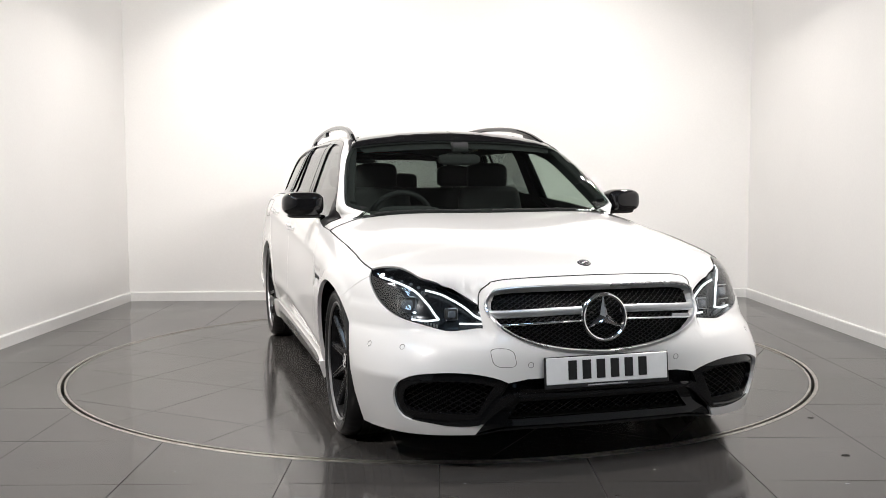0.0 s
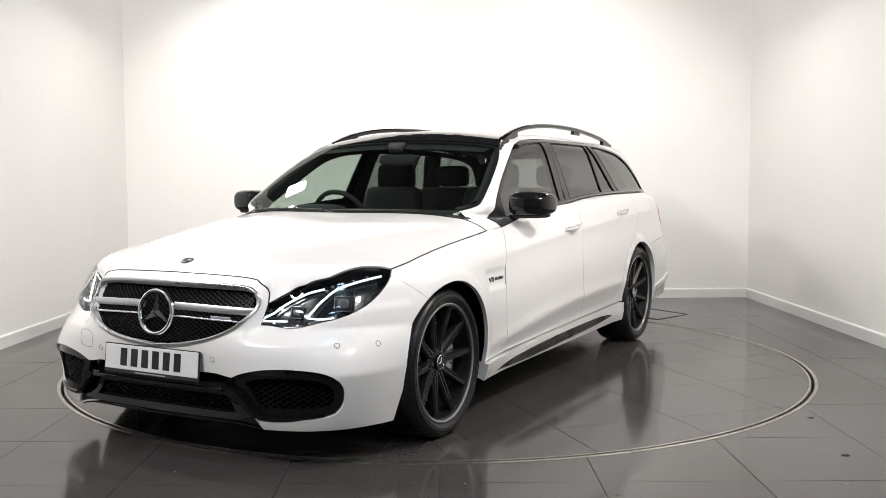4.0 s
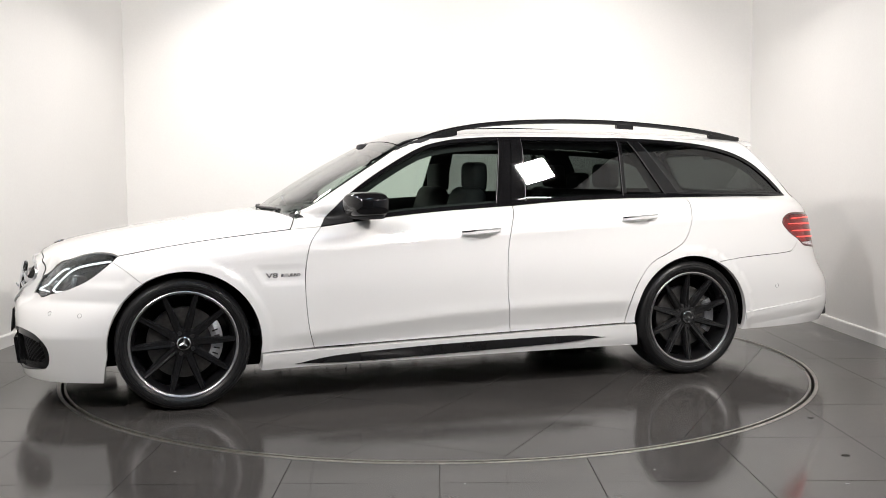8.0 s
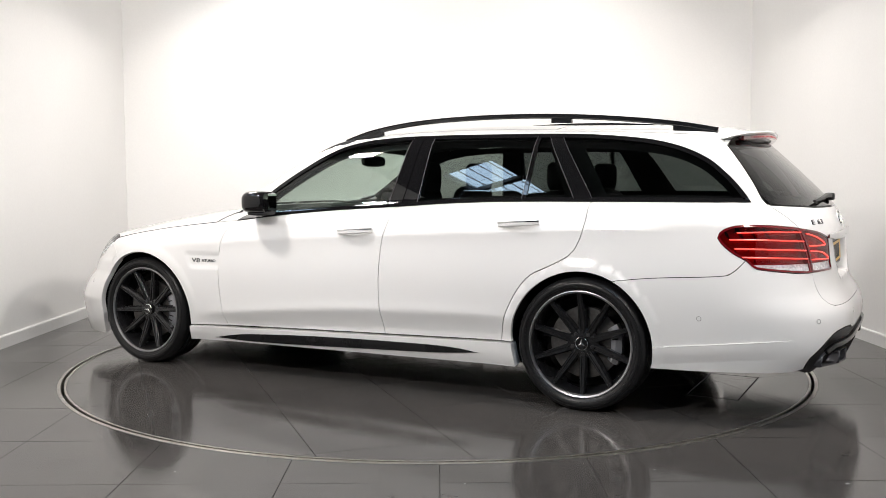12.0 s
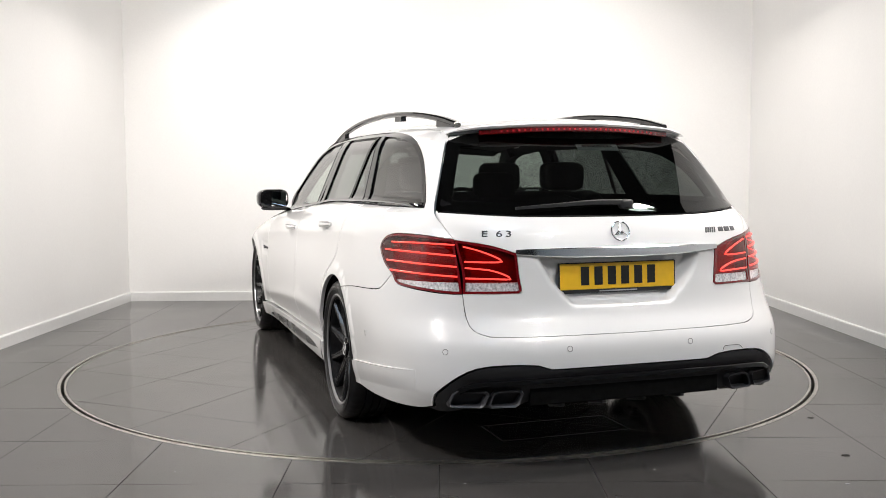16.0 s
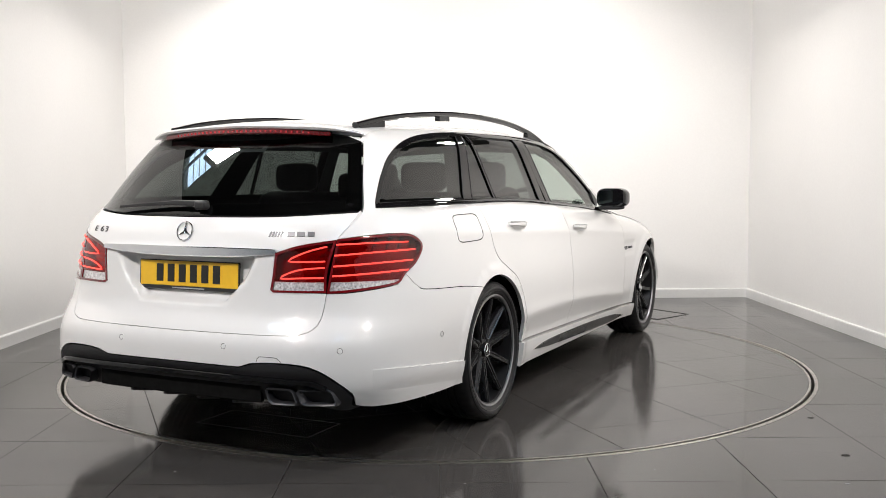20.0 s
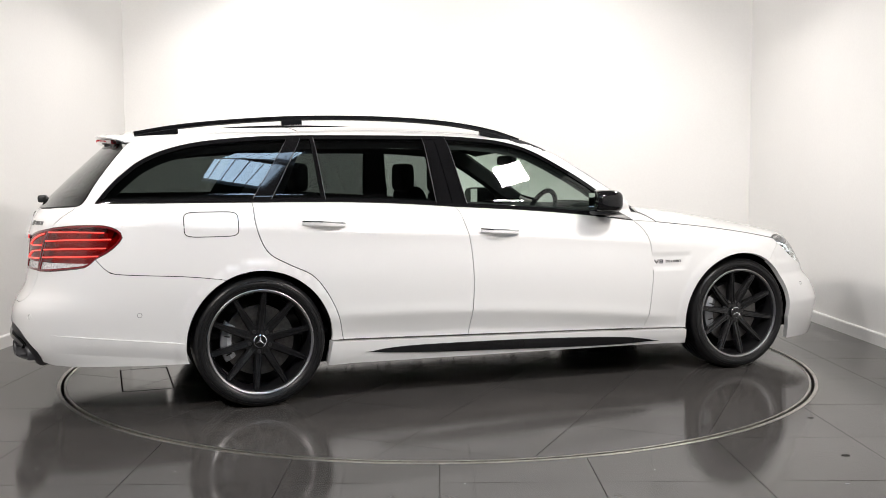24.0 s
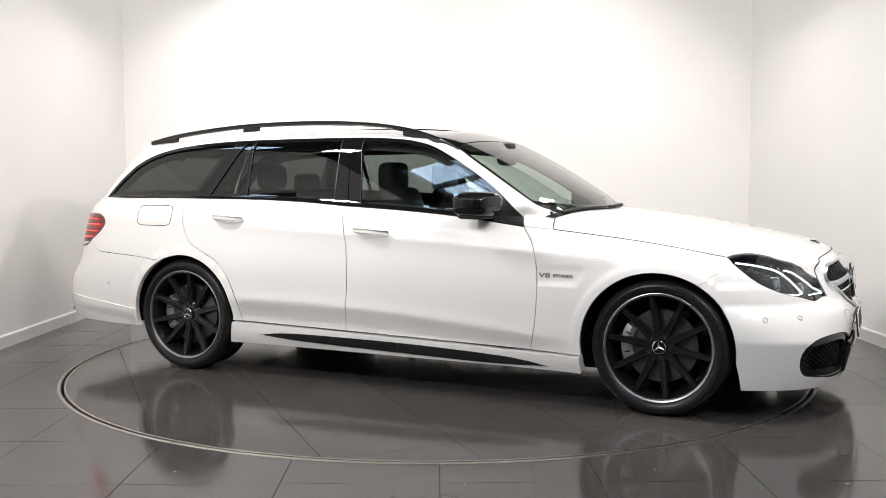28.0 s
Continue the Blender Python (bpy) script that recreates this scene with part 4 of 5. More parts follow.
# radiator grille: dark well, mesh, chrome surround, two silver bars, ring with three spokes
radiator_grille = panel("radiator_grille", grille, nose_rays, DARK, car, h=0.04, off=-0.075, depth=-0.06, gap=-0.002, label="black mesh radiator grille with chrome surround")
lattice("grille_mesh", inset(grille, 0.006), nose_rays, radiator_grille, -0.030, 0.030, 0.0045, MESHBLACK)
gp = on(nose_rays, grille)
part("chrome_surround", sweep(gp + normals(gp) * 0.002, slab(0.006, 0.007), closed=True, up=(1, 0, 0.2)), BRUSHED, radiator_grille, "chrome grille surround")
for s in (1, -1):
    for z, y1, w, hgt, m, nm in ((0.640, 0.448, 0.007, 0.016, SATIN, "louvre"), (0.600, 0.435, 0.005, 0.0045, CHROME, "louvre_strip")):
        pth = on(nose_rays, NA(spline([(0.085, z), (0.2, z - 0.002), (y1, z - 0.012)], 0.04)))
        part(nm, sweep(pth * (1, s, 1) + (0.014, 0, 0), ellipse(w, hgt, 12)), m, radiator_grille)
pth = on(nose_rays, NA([(-0.30, 0.608), (-0.385, 0.604)]))
part("badge", sweep(pth - (0.02, 0, 0), slab(0.003, 0.006)), SATIN, radiator_grille, "small silver badge")


def star(name, r, parent, m, thick=0.008, mat=CHROME, spoke=1.0):
    """An emblem: a ring with three tapered spokes, facing +z of m."""
    bm = bmesh.new()
    n, k = 40, 8
    tr = r * 0.085
    rings = []
    for i in range(n):
        a = 2 * math.pi * i / n
        c = Vector((math.cos(a), math.sin(a), 0))
        rings.append([bm.verts.new(c * (r - tr) + (c * math.cos(b) * tr + Vector((0, 0, math.sin(b) * tr * 1.2)))) for b in (2 * math.pi * j / k for j in range(k))])
    for i in range(n):
        for j in range(k):
            bm.faces.new((rings[i][j], rings[i][(j + 1) % k], rings[(i + 1) % n][(j + 1) % k], rings[(i + 1) % n][j]))
    for a in (90, 210, 330):
        d = Vector((math.cos(radians(a)), math.sin(radians(a)), 0))
        s = Vector((-d.y, d.x, 0))
        tipv, top = bm.verts.new(d * (r - tr)), bm.verts.new((0, 0, thick))
        l, q = bm.verts.new(d * r * 0.09 + s * r * 0.17), bm.verts.new(d * r * 0.09 - s * r * 0.17)
        bm.faces.new((tipv, l, top))
        bm.faces.new((tipv, top, q))
        bm.faces.new((tipv, q, l))
    bm.transform(m)
    return part(name, bm, mat, parent, "round emblem with three spokes", angle=30)


def facing(p, n, up=(0, 0, 1)):
    """A frame at p with z along n and y upwards."""
    z = Vector(n).normalized()
    x = Vector(up).cross(z).normalized()
    y = z.cross(x)
    m = Matrix((x, y, z)).transposed().to_4x4()
    m.translation = Vector(p)
    return m


star("emblem", 0.098, radiator_grille, facing((0.022, 0, 0.612), (-1, 0, 0.12)), 0.016)
p = on(top_rays, [(0.215, 0.0)])[0]
part("bonnet_badge", (lambda b: (b.transform(facing(p + (0, 0, 0.001), normals(p[None])[0]) @ Matrix.Rotation(math.pi / 2, 4, "X")), b)[1])(lathe([(0.0, 0.004), (0.024, 0.003), (0.028, 0.001), (0.028, -0.003), (0.0, -0.003)], 24, closed=False)), BADGE, car, "small round dark bonnet badge")
star("bonnet_emblem", 0.024, car, facing(p + normals(p[None])[0] * 0.004, normals(p[None])[0]), 0.003)

# ---- headlamps ----
brow = NA(spline(BROW_LOW, 0.02))[:-1] + [(math.atan2(p[1], 1.0 - p[0]), p[2]) for p in BROW_3D[:-1]]
head_out = np.array(NA(spline(HEAD_LOW, 0.02)) + [HEAD_BACK, tip] + brow[::-1])
for s in (1, -1):
    o = head_out * (s, 1)
    lamp = panel("headlamp", o, nose_rays, LAMPGREY, car, h=0.03, off=-0.055, depth=-0.052, gap=0.003, label="LED headlamp with two glowing light strips")
    panel("lens", o, nose_rays, CLEAR, lamp, h=0.03, off=0.001, depth=0.0, gap=0.003, label="clear headlamp lens")
    for pts in ([(0.812, 0.770), (0.725, 0.733), (0.668, 0.676), (0.628, 0.610), (0.68, 0.604), (0.735, 0.607)], [(0.665, 0.722), (0.570, 0.690), (0.507, 0.642), (0.470, 0.592), (0.51, 0.592), (0.55, 0.593)]):
        pth = on(nose_rays, NA(spline(pts[:4], 0.02)))
        n = normals(pth)
        part("light_strip", sweep((pth - n * 0.028) * (1, s, 1), slab(0.0038, 0.004), up=(-1, 0, 0.3)), LEDWHITE, lamp, "glowing white light strip")
        pth = on(nose_rays, NA(spline(pts[3:], 0.02)))
        part("light_strip", sweep((pth - normals(pth) * 0.028) * (1, s, 1), slab(0.0038, 0.004), up=(-1, 0, 0.3)), LEDWHITE, lamp)
    for (y, z), w, hh in (((0.752, 0.668), 0.040, 0.034), ((0.575, 0.640), 0.027, 0.026)):
        q = on(nose_rays, NA([(y, z)]))
        m = facing((q[0] - normals(q)[0] * 0.050) * (1, s, 1), (normals(q)[0] + (-1.2, 0, 0)) * (1, s, 1))
        bm = box((2 * w, 2 * hh, 0.05), (0, 0, -0.016), 0.010, 3)
        bm.transform(m)
        pr = part("lamp_unit", bm, PLASTIC, lamp, "squarish lamp unit with a bright lens")
        bm = shell_box((0, 0, 0.008), (w * 0.62, hh * 0.62, 0.012), 3.2, 20, 10)
        bm.transform(m)
        part("projector", bm, PROJECTOR, pr, "small squarish projector lens")
        for e in (-1, 1):
            bm = box((2 * w * 0.9, 0.006, 0.012), (0, e * hh * 0.90, 0.008), 0.002, 1)
            bm.transform(m)
            part("bezel", bm, CHROME, pr)
        bm = box((0.006, 2 * hh * 0.8, 0.012), (s * w * 0.92, 0, 0.008), 0.002, 1)
        bm.transform(m)
        part("bezel", bm, CHROME, pr)
    for k in range(9):
        u = k / 8
        q = on(nose_rays, NA([(0.640 + 0.10 * u, 0.585 + 0.030 * u)]))
        part("reflector_rib", box((0.012, 0.006, 0.016), (q[0] - normals(q)[0] * 0.045) * (1, s, 1), 0.001, 1), SATIN, lamp)
    for y, z in ((0.775, 0.770), (0.745, 0.757), (0.715, 0.748), (0.690, 0.735), (0.676, 0.715)):
        q = on(nose_rays, NA([(y, z)]))
        part("small_led", box((0.012, 0.014, 0.012), (q[0] - normals(q)[0] * 0.03) * (1, s, 1), 0.003, 1), PROJECTOR, lamp)

# ---- rear bumper and lamps ----
def TA(pts):
    return tail_a(pts)


def TS(pts):
    return tail_s(pts)


r_half = np.vstack([np.array(TA(spline(GATE_EDGE[::-1], 0.02)))[:-1], spline(TA([(0.655, 0.711), (0.735, 0.713)]) + TS([(4.56, 0.734), (4.53, 0.751), (4.505, 0.775)]))[:-1], np.array(TS(spline(SEAM_R, 0.02)))[:-1],
                    np.array(TS(spline(arc(*AR, 62.5, -13.5, 16), 0.02)))[:-1], spline(TS([(4.078, 0.247), (4.25, 0.249), (4.45, 0.255), (4.60, 0.258), (4.70, 0.263)]))[:-1],
                    spline(TS([(4.70, 0.263), (4.76, 0.280)]) + TA([(0.780, 0.318), (0.731, 0.380), (0.69, 0.412), (0.64, 0.436), (0.577, 0.446), (0.48, 0.448), (0.40, 0.442)]))[:-1], spline(TA([(0.40, 0.442), (0.345, 0.424)]))[:-1], spline(TA([(0.345, 0.424), (0.0, 0.424)]))])
r_out = np.vstack([r_half, (r_half * (-1, 1))[::-1][1:-1]])


panel("rear_bumper", r_out, tail_rays, PAINT, car, h=0.024, depth=0.03, gap=0.0014)
CREASE = [(4.098, 0.352), (4.22, 0.368), (4.35, 0.383), (4.48, 0.397), (4.60, 0.408), (4.72, 0.416)]
flank = np.vstack([np.array(TS(spline(CREASE, 0.02)))[:-1], spline(TS([(4.72, 0.416), (4.715, 0.34), (4.68, 0.275)]), 0.02)[:-1], spline(TS([(4.68, 0.275), (4.45, 0.259), (4.25, 0.253), (4.088, 0.251)]), 0.02)[:-1],
                   spline(TS([(4.088, 0.251), (4.098, 0.30), (4.098, 0.352)]), 0.02)[:-1]])
for s in (1, -1):
    panel("bumper_flank", flank * (s, 1), tail_rays, PAINT, car, h=0.02, gap=0.0, depth=0.010, plain=True,
          off=lambda p: np.clip((4.73 - p[:, 0]) / 0.15, 0.05, 1) * (0.008 - 0.16 * np.clip(np.interp(p[:, 0], [c[0] for c in CREASE], [c[1] for c in CREASE]) - 0.035 - p[:, 2], 0, 0.06)))
d_half = np.vstack([spline(TA([(0.0, 0.420), (0.34, 0.420)]))[:-1], spline(TA([(0.34, 0.420), (0.40, 0.438), (0.48, 0.444), (0.577, 0.442), (0.636, 0.432), (0.686, 0.408), (0.727, 0.376), (0.774, 0.313)]) + TS([(4.762, 0.276), (4.735, 0.266)]))[:-1],
                    spline(TS([(4.735, 0.266), (4.755, 0.256)]) + TA([(0.76, 0.252), (0.60, 0.256), (0.46, 0.260)]))[:-1], spline(TA([(0.46, 0.260), (0.36, 0.29), (0.0, 0.29)]))])
diffuser = panel("rear_diffuser", np.vstack([d_half, (d_half * (-1, 1))[::-1][1:-1]]), tail_rays, PLASTIC, car, h=0.025, off=lambda p: -0.004 - 0.02 * np.clip((0.396 - p[:, 2]) / 0.02, 0, 1) * np.clip((0.72 - np.abs(p[:, 1])) / 0.06, 0, 1), plain=True, depth=0.05, label="black rear diffuser with grained upper strip")
for z, w, hh, m in ((0.376, 0.012, 0.010, GLOSS),):
    pth = on(tail_rays, TA(spline([(-0.695, z - 0.028), (-0.62, z - 0.002), (-0.3, z + 0.005), (0.0, z + 0.005), (0.3, z + 0.005), (0.62, z - 0.002), (0.695, z - 0.028)], 0.05)))
    part("diffuser_bar", sweep(pth - (0.004, 0, 0), slab(w, hh)), m, diffuser, "gloss black bar")
ex = on(tail_rays, TA(spline([(-0.42, 0.325), (0.0, 0.325), (0.42, 0.325)], 0.04)))
part("diffuser_face", sweep(ex - (0.03, 0, 0), slab(0.012, 0.045)), DARK, diffuser)
for y in (-0.27, -0.09, 0.09, 0.27):
    part("fin", box((0.13, 0.020, 0.062), (4.800, y, 0.278), 0.004, 2, turn=(0, -12, 0)), PLASTIC, diffuser)
for s in (1, -1):
    for y0, y1 in ((0.464, 0.582), (0.600, 0.720)):
        pa, pb = on(tail_rays, TA([(y0, 0.314), (y1, 0.314)]))
        mid, wid = (pa + pb) / 2 * (1, s, 1), np.linalg.norm(pb - pa) / 2
        ang = math.atan2((pb - pa)[0], (pb - pa)[1]) * s
        outer = [(a - b * 0.36 * s, b) for a, b in slab(wid, 0.033, 0.35)]
        bm = bmesh.new()
        n = len(outer)
        inner, crest = [(a * 0.86, b * 0.76) for a, b in outer], [(a * 0.95, b * 0.91) for a, b in outer]
        rings = []
        for x, pr in ((-0.16, outer), (0.006, outer), (0.013, crest), (0.008, inner), (-0.12, inner)):
            rings.append([bm.verts.new((mid[0] + x - a * math.tan(-ang), mid[1] + a, mid[2] + b)) for a, b in pr])
        for r0, r1 in zip(rings, rings[1:]):
            for j in range(n):
                bm.faces.new((r0[j], r0[(j + 1) % n], r1[(j + 1) % n], r1[j]))
        bm.faces.new(rings[-1])
        part("exhaust_tip", bm, BADGE, car, "black chrome angular exhaust tip", angle=40)

tl_outer = np.vstack([np.array(TS(spline(LAMP_EDGE, 0.015)))[:-1], spline(TS([(4.505, 0.775), (4.53, 0.752), (4.56, 0.735)]) + TA([(0.735, 0.715), (0.655, 0.710)]), 0.02)[:-1], spline(TA([(0.655, 0.710), (0.660, 0.80)]) + tail_s([LAMP_EDGE[0]]), 0.02)[:-1]])
tl_inner = np.vstack([spline(TA(LAMP_IN[:3]), 0.02)[:-1], spline(TA(LAMP_IN[2:5]), 0.02)[:-1], spline(TA(LAMP_IN[4:6]), 0.02)[:-1], spline(TA(LAMP_IN[5:]), 0.02)[:-1], spline(TA([LAMP_IN[6], (0.652, 0.80), LAMP_IN[0]]), 0.02)[:-1]])
STRIPS_IN = ([(0.640, 0.893), (0.58, 0.876), (0.52, 0.850), (0.505, 0.836), (0.56, 0.834), (0.640, 0.836)], [(0.640, 0.812), (0.55, 0.803), (0.49, 0.782), (0.475, 0.768), (0.55, 0.770), (0.640, 0.772)])
for s in (1, -1):
    for nm, o in (("tail_lamp", tl_outer), ("tailgate_lamp", tl_inner)):
        o = o * (s, 1)
        lamp = panel(nm, o, tail_rays, REDPLASTIC, car, h=0.025, off=-0.03, depth=-0.028, gap=0.0008, label="dark red LED tail lamp with glowing strips")
        split_z = 0.757
        red, white = clip(o, (-9, split_z), (9, split_z)), clip(o, (9, split_z), (-9, split_z))
        panel("red_lens", refine(red, 0.03), tail_rays, REDGLASS, lamp, h=0.03, off=0.001, depth=0.0, gap=0.001)
        panel("clear_band", refine(clip(inset(o, 0.009), (9, split_z), (-9, split_z)), 0.02), tail_rays, CLEARPLASTIC, lamp, h=0.02, off=-0.004, depth=0.004, gap=0.001, label="clear reversing-lamp band")
        panel("lens_rim", o, tail_rays, REDPLASTIC, lamp, holes=[inset(o, 0.011)], h=0.02, off=0.0025, depth=0.004, gap=0.001)
    lamp_out = [c for c in car.children if c.name.startswith("tail_lamp")][-1]
    lamp_in = [c for c in car.children if c.name.startswith("tailgate_lamp")][-1]
    for pts in STRIPS_IN:
        pth = on(tail_rays, TA(spline(pts, 0.015)))
        part("light_strip", sweep((pth + normals(pth) * 0.003) * (1, s, 1), slab(0.003, 0.0035), up=(1, 0, 0)), LEDRED, lamp_in, "glowing red light strip")
    for z0, z1, x1 in ((0.900, 0.902, 4.46), (0.858, 0.870, 4.43), (0.816, 0.828, 4.455), (0.778, 0.790, 4.49)):
        ends = TA([(0.668, z0)]) + TS([(4.60, (z0 + z1) / 2 + 0.003), (x1, z1)])
        pth = on(tail_rays, spline(ends, 0.02))
        part("light_strip", sweep((pth + normals(pth) * 0.003) * (1, s, 1), slab(0.003, 0.0035), up=(0, 1, 0)), LEDRED, lamp_out)
# chrome strip over the plate
ch = on(back_rays, spline([(-0.452, 0.873), (-0.25, 0.868), (0.0, 0.866), (0.25, 0.868), (0.452, 0.873)], 0.03))
sc = 1 - 0.55 * (np.abs(ch[:, 1]) / 0.46) ** 3
strip = sweep(ch + (0.006, 0, 0), slab(0.012, 0.020), scale=sc)
part("chrome_strip", strip, CHROME, gate, "chrome strip above the number plate")
star("emblem", 0.043, gate, facing(on(back_rays, [(0.0, 0.946)])[0] + (0.004, 0, 0), (1, 0, 0.3)), 0.008)

# ---- spoiler, high brake light, rear wiper, aerial ----
sp = np.array(spline([(4.345, -0.580, 1.350), (4.37, -0.53, 1.364), (4.425, -0.38, 1.383), (4.46, 0.0, 1.396), (4.425, 0.38, 1.383), (4.37, 0.53, 1.364), (4.345, 0.580, 1.350)], 0.04))
spoiler = part("roof_spoiler", sweep(sp, [(-0.10, 0.006), (-0.02, 0.010), (0.026, 0.003), (0.029, -0.003), (0.020, -0.012), (-0.10, -0.012)], scale=1 - 0.72 * np.clip((np.abs(sp[:, 1]) - 0.36) / 0.22, 0, 1) ** 2), PAINT, car)
bl = np.array(spline([(4.400, -0.45, 1.353), (4.455, -0.22, 1.366), (4.469, 0.0, 1.370), (4.455, 0.22, 1.366), (4.400, 0.45, 1.353)], 0.04))
part("high_brake_light", sweep(bl, slab(0.014, 0.011)), BRAKERED, spoiler, "long dark red high-level brake light")
for k in range(30):
    y = -0.36 + 0.72 * k / 29
    x = np.interp(y, bl[:, 1], bl[:, 0])
    part("diode", box((0.004, 0.008, 0.008), (x + 0.0135, y, np.interp(y, bl[:, 1], bl[:, 2]))), DIODE, spoiler, smooth=False)
q = on(back_rays, spline([(0.04, 1.045), (-0.10, 1.046), (-0.25, 1.036), (-0.42, 1.024)], 0.03))
wiper = part("rear_wiper", sweep(q + normals(q) * 0.022, slab(0.012, 0.010), scale=np.linspace(1.2, 0.5, len(q))), PLASTIC, car, "black rear wiper arm")
part("wiper_pivot", box((0.045, 0.055, 0.04), on(back_rays, [(0.05, 1.043)])[0] + (0.015, 0, 0.01), 0.012), PLASTIC, wiper)

# added dark strips in the widest joints, standing in for the shade of the gaps
for s in (1, -1):
    q = on(side_rays, spline(HOODLINE, 0.04))
    part("bonnet_seal", sweep((q - normals(q) * 0.0004) * (1, s, 1), slab(0.0030, 0.0026)), SHUT, car)
    q = on(side_rays, spline([(1.40, 0.896), (1.428, 0.933), (1.459, 0.972)], 0.02))
    part("cowl_seal", sweep((q + normals(q) * 0.001) * (1, s, 1), slab(0.0022, 0.0022)), SHUT, car)
q = on(nose_rays, NA(spline(LIP, 0.03)))
part("bonnet_seal", sweep(np.vstack([(q * (1, -1, 1))[::-1][:-1], q]) + (0.003, 0, 0), slab(0.0030, 0.0030)), SHUT, car)
for s in (1, -1):
    q = on(nose_rays, NA(spline(NOTCH, 0.012)))
    part("bonnet_seal", sweep(q * (1, s, 1) + (0.001, 0, 0), slab(0.0026, 0.0026), up=(1, 0, 0)), SHUT, car)
# small stock label inside the rear window
q = on(back_rays, [(0.07, 1.300)])[0]
lb = box((0.20, 0.040, 0.002))
lb.transform(facing(q - normals(q[None])[0] * 0.012, normals(q[None])[0]))
label_ob = part("window_label", lb, PALE, car, "pale paper label inside the rear window", smooth=False)
lb = box((0.15, 0.012, 0.001), (0, 0.006, 0.002))
lb.transform(facing(q - normals(q[None])[0] * 0.012, normals(q[None])[0]))
part("print_bar", lb, DARK, label_ob, smooth=False)

# ---- side glass and its black frames ----
panel("window_frame", DLO, side_rays, GLOSS, car, holes=[inset(DLO, 0.020)], h=0.03, off=0.002, depth=0.012, gap=0.0, both=True, label="black window frame trim")
front_g = clip(DLO, (2.60, 1.0), (2.655, 1.40))
rear_g = clip(clip(DLO, (2.68, 1.40), (2.66, 1.0)), (3.365, 1.0), (3.39, 1.40))
vent_g = clip(clip(DLO, (3.395, 1.40), (3.37, 1.0)), (3.70, 1.0), (3.47, 1.40))
cargo_g = clip(DLO, (3.50, 1.40), (3.72, 1.0))
for nm, g, m, lb in (("front_window", front_g, GLASS, "green-tinted front door window"), ("rear_window", rear_g, PRIVACY, "dark privacy-tinted rear door window"),
                     ("quarter_window", vent_g, PRIVACY, ""), ("cargo_window", cargo_g, PRIVACY, "dark privacy-tinted load-bay window")):
    panel(nm, refine(inset(g, 0.004), 0.03), side_rays, m, car, h=0.05, off=-0.006, depth=0.0, gap=0.0, both=True, label=lb)


def strip_poly(a0, a1, b0, b1):
    return refine(np.array([a0, a1, b1, b0], float), 0.03)


for nm, pl, m in (("front_b_pillar", strip_poly((2.560, 1.012), (2.632, 1.382), (2.645, 1.012), (2.704, 1.382)), GLOSS),
                  ("rear_b_pillar", strip_poly((2.649, 1.016), (2.708, 1.382), (2.742, 1.020), (2.772, 1.378)), GLOSS),
                  ("window_divider", strip_poly((3.352, 1.042), (3.384, 1.374), (3.376, 1.042), (3.408, 1.374)), GLOSS),
                  ("d_pillar", strip_poly((3.640, 1.045), (3.455, 1.368), (3.742, 1.045), (3.532, 1.366)), GLOSS)):
    panel(nm, clip(clip(pl, (0, 1.0), (5, 1.0)), (5, 1.39), (0, 1.39)), side_rays, m, car, h=0.03, off=0.001, depth=0.010, gap=0.0, both=True)
for a, b in (((2.562, 1.014), (2.634, 1.384)), ((2.741, 1.022), (2.771, 1.380)), ((3.354, 1.044), (3.386, 1.376)), ((3.642, 1.046), (3.457, 1.370)), ((3.740, 1.046), (3.530, 1.368))):
    q = on(side_rays, spline([a, b], 0.04))
    for s in (1, -1):
        part("trim_strip", sweep((q + normals(q) * 0.0015) * (1, s, 1), slab(0.0015, 0.0015), up=(1, 0, 0)), BADGE, car, "thin bright window trim strip")
panel("mirror_base", refine(clip(DLO, (1.735, 0.90), (1.735, 1.4)), 0.03), side_rays, SEAL, car, h=0.03, off=0.004, depth=0.01, gap=0.0, both=True)


# ---- dark structure behind the skin: closes joints and arches ----
panel("inner_shell", loop([(0.50, 0.70), (1.0, 0.83), (1.55, 0.88), (2.65, 0.98), (3.75, 1.02), (4.60, 1.02)], [(4.60, 1.02), (4.66, 0.90), (4.60, 0.45), (4.06, 0.40)], arc(3.727, 0.335, 0.385, 9, 181), [(3.342, 0.328), (3.34, 0.20)],
      [(3.34, 0.20), (1.25, 0.20)], arc(0.855, 0.335, 0.395, -10, 150), [(0.513, 0.5325), (0.50, 0.70)]), side_rays, DARK, car, h=0.06, off=-0.030, depth=0.0, gap=0.0, both=True)
panel("inner_nose", inset(hood, 0.02), top_rays, DARK, car, h=0.10, off=-0.035, depth=0.0, gap=0.0)
part("underbody", box((3.5, 1.50, 0.16), (2.3, 0, 0.255), 0.03, 1), DARK, car, "dark underbody")
part("underbody", box((0.35, 1.30, 0.22), (0.40, 0, 0.30), 0.03, 1), DARK, car)
part("underbody", box((0.75, 1.10, 0.12), (4.35, 0, 0.33), 0.03, 1), DARK, car)
for x, r in ((0.855, 0.385), (3.727, 0.375)):
    for s in (1, -1):
        bm = bmesh.new()
        a = np.radians(np.linspace(-10, 190, 24))
        ra = [bm.verts.new((x + r * math.cos(t), s * 0.56, 0.335 + r * math.sin(t))) for t in a]
        rb = [bm.verts.new((x + r * math.cos(t), s * 0.90, 0.335 + r * math.sin(t))) for t in a]
        for i in range(len(a) - 1):
            bm.faces.new((ra[i], ra[i + 1], rb[i + 1], rb[i]))
        bm.faces.new(ra)
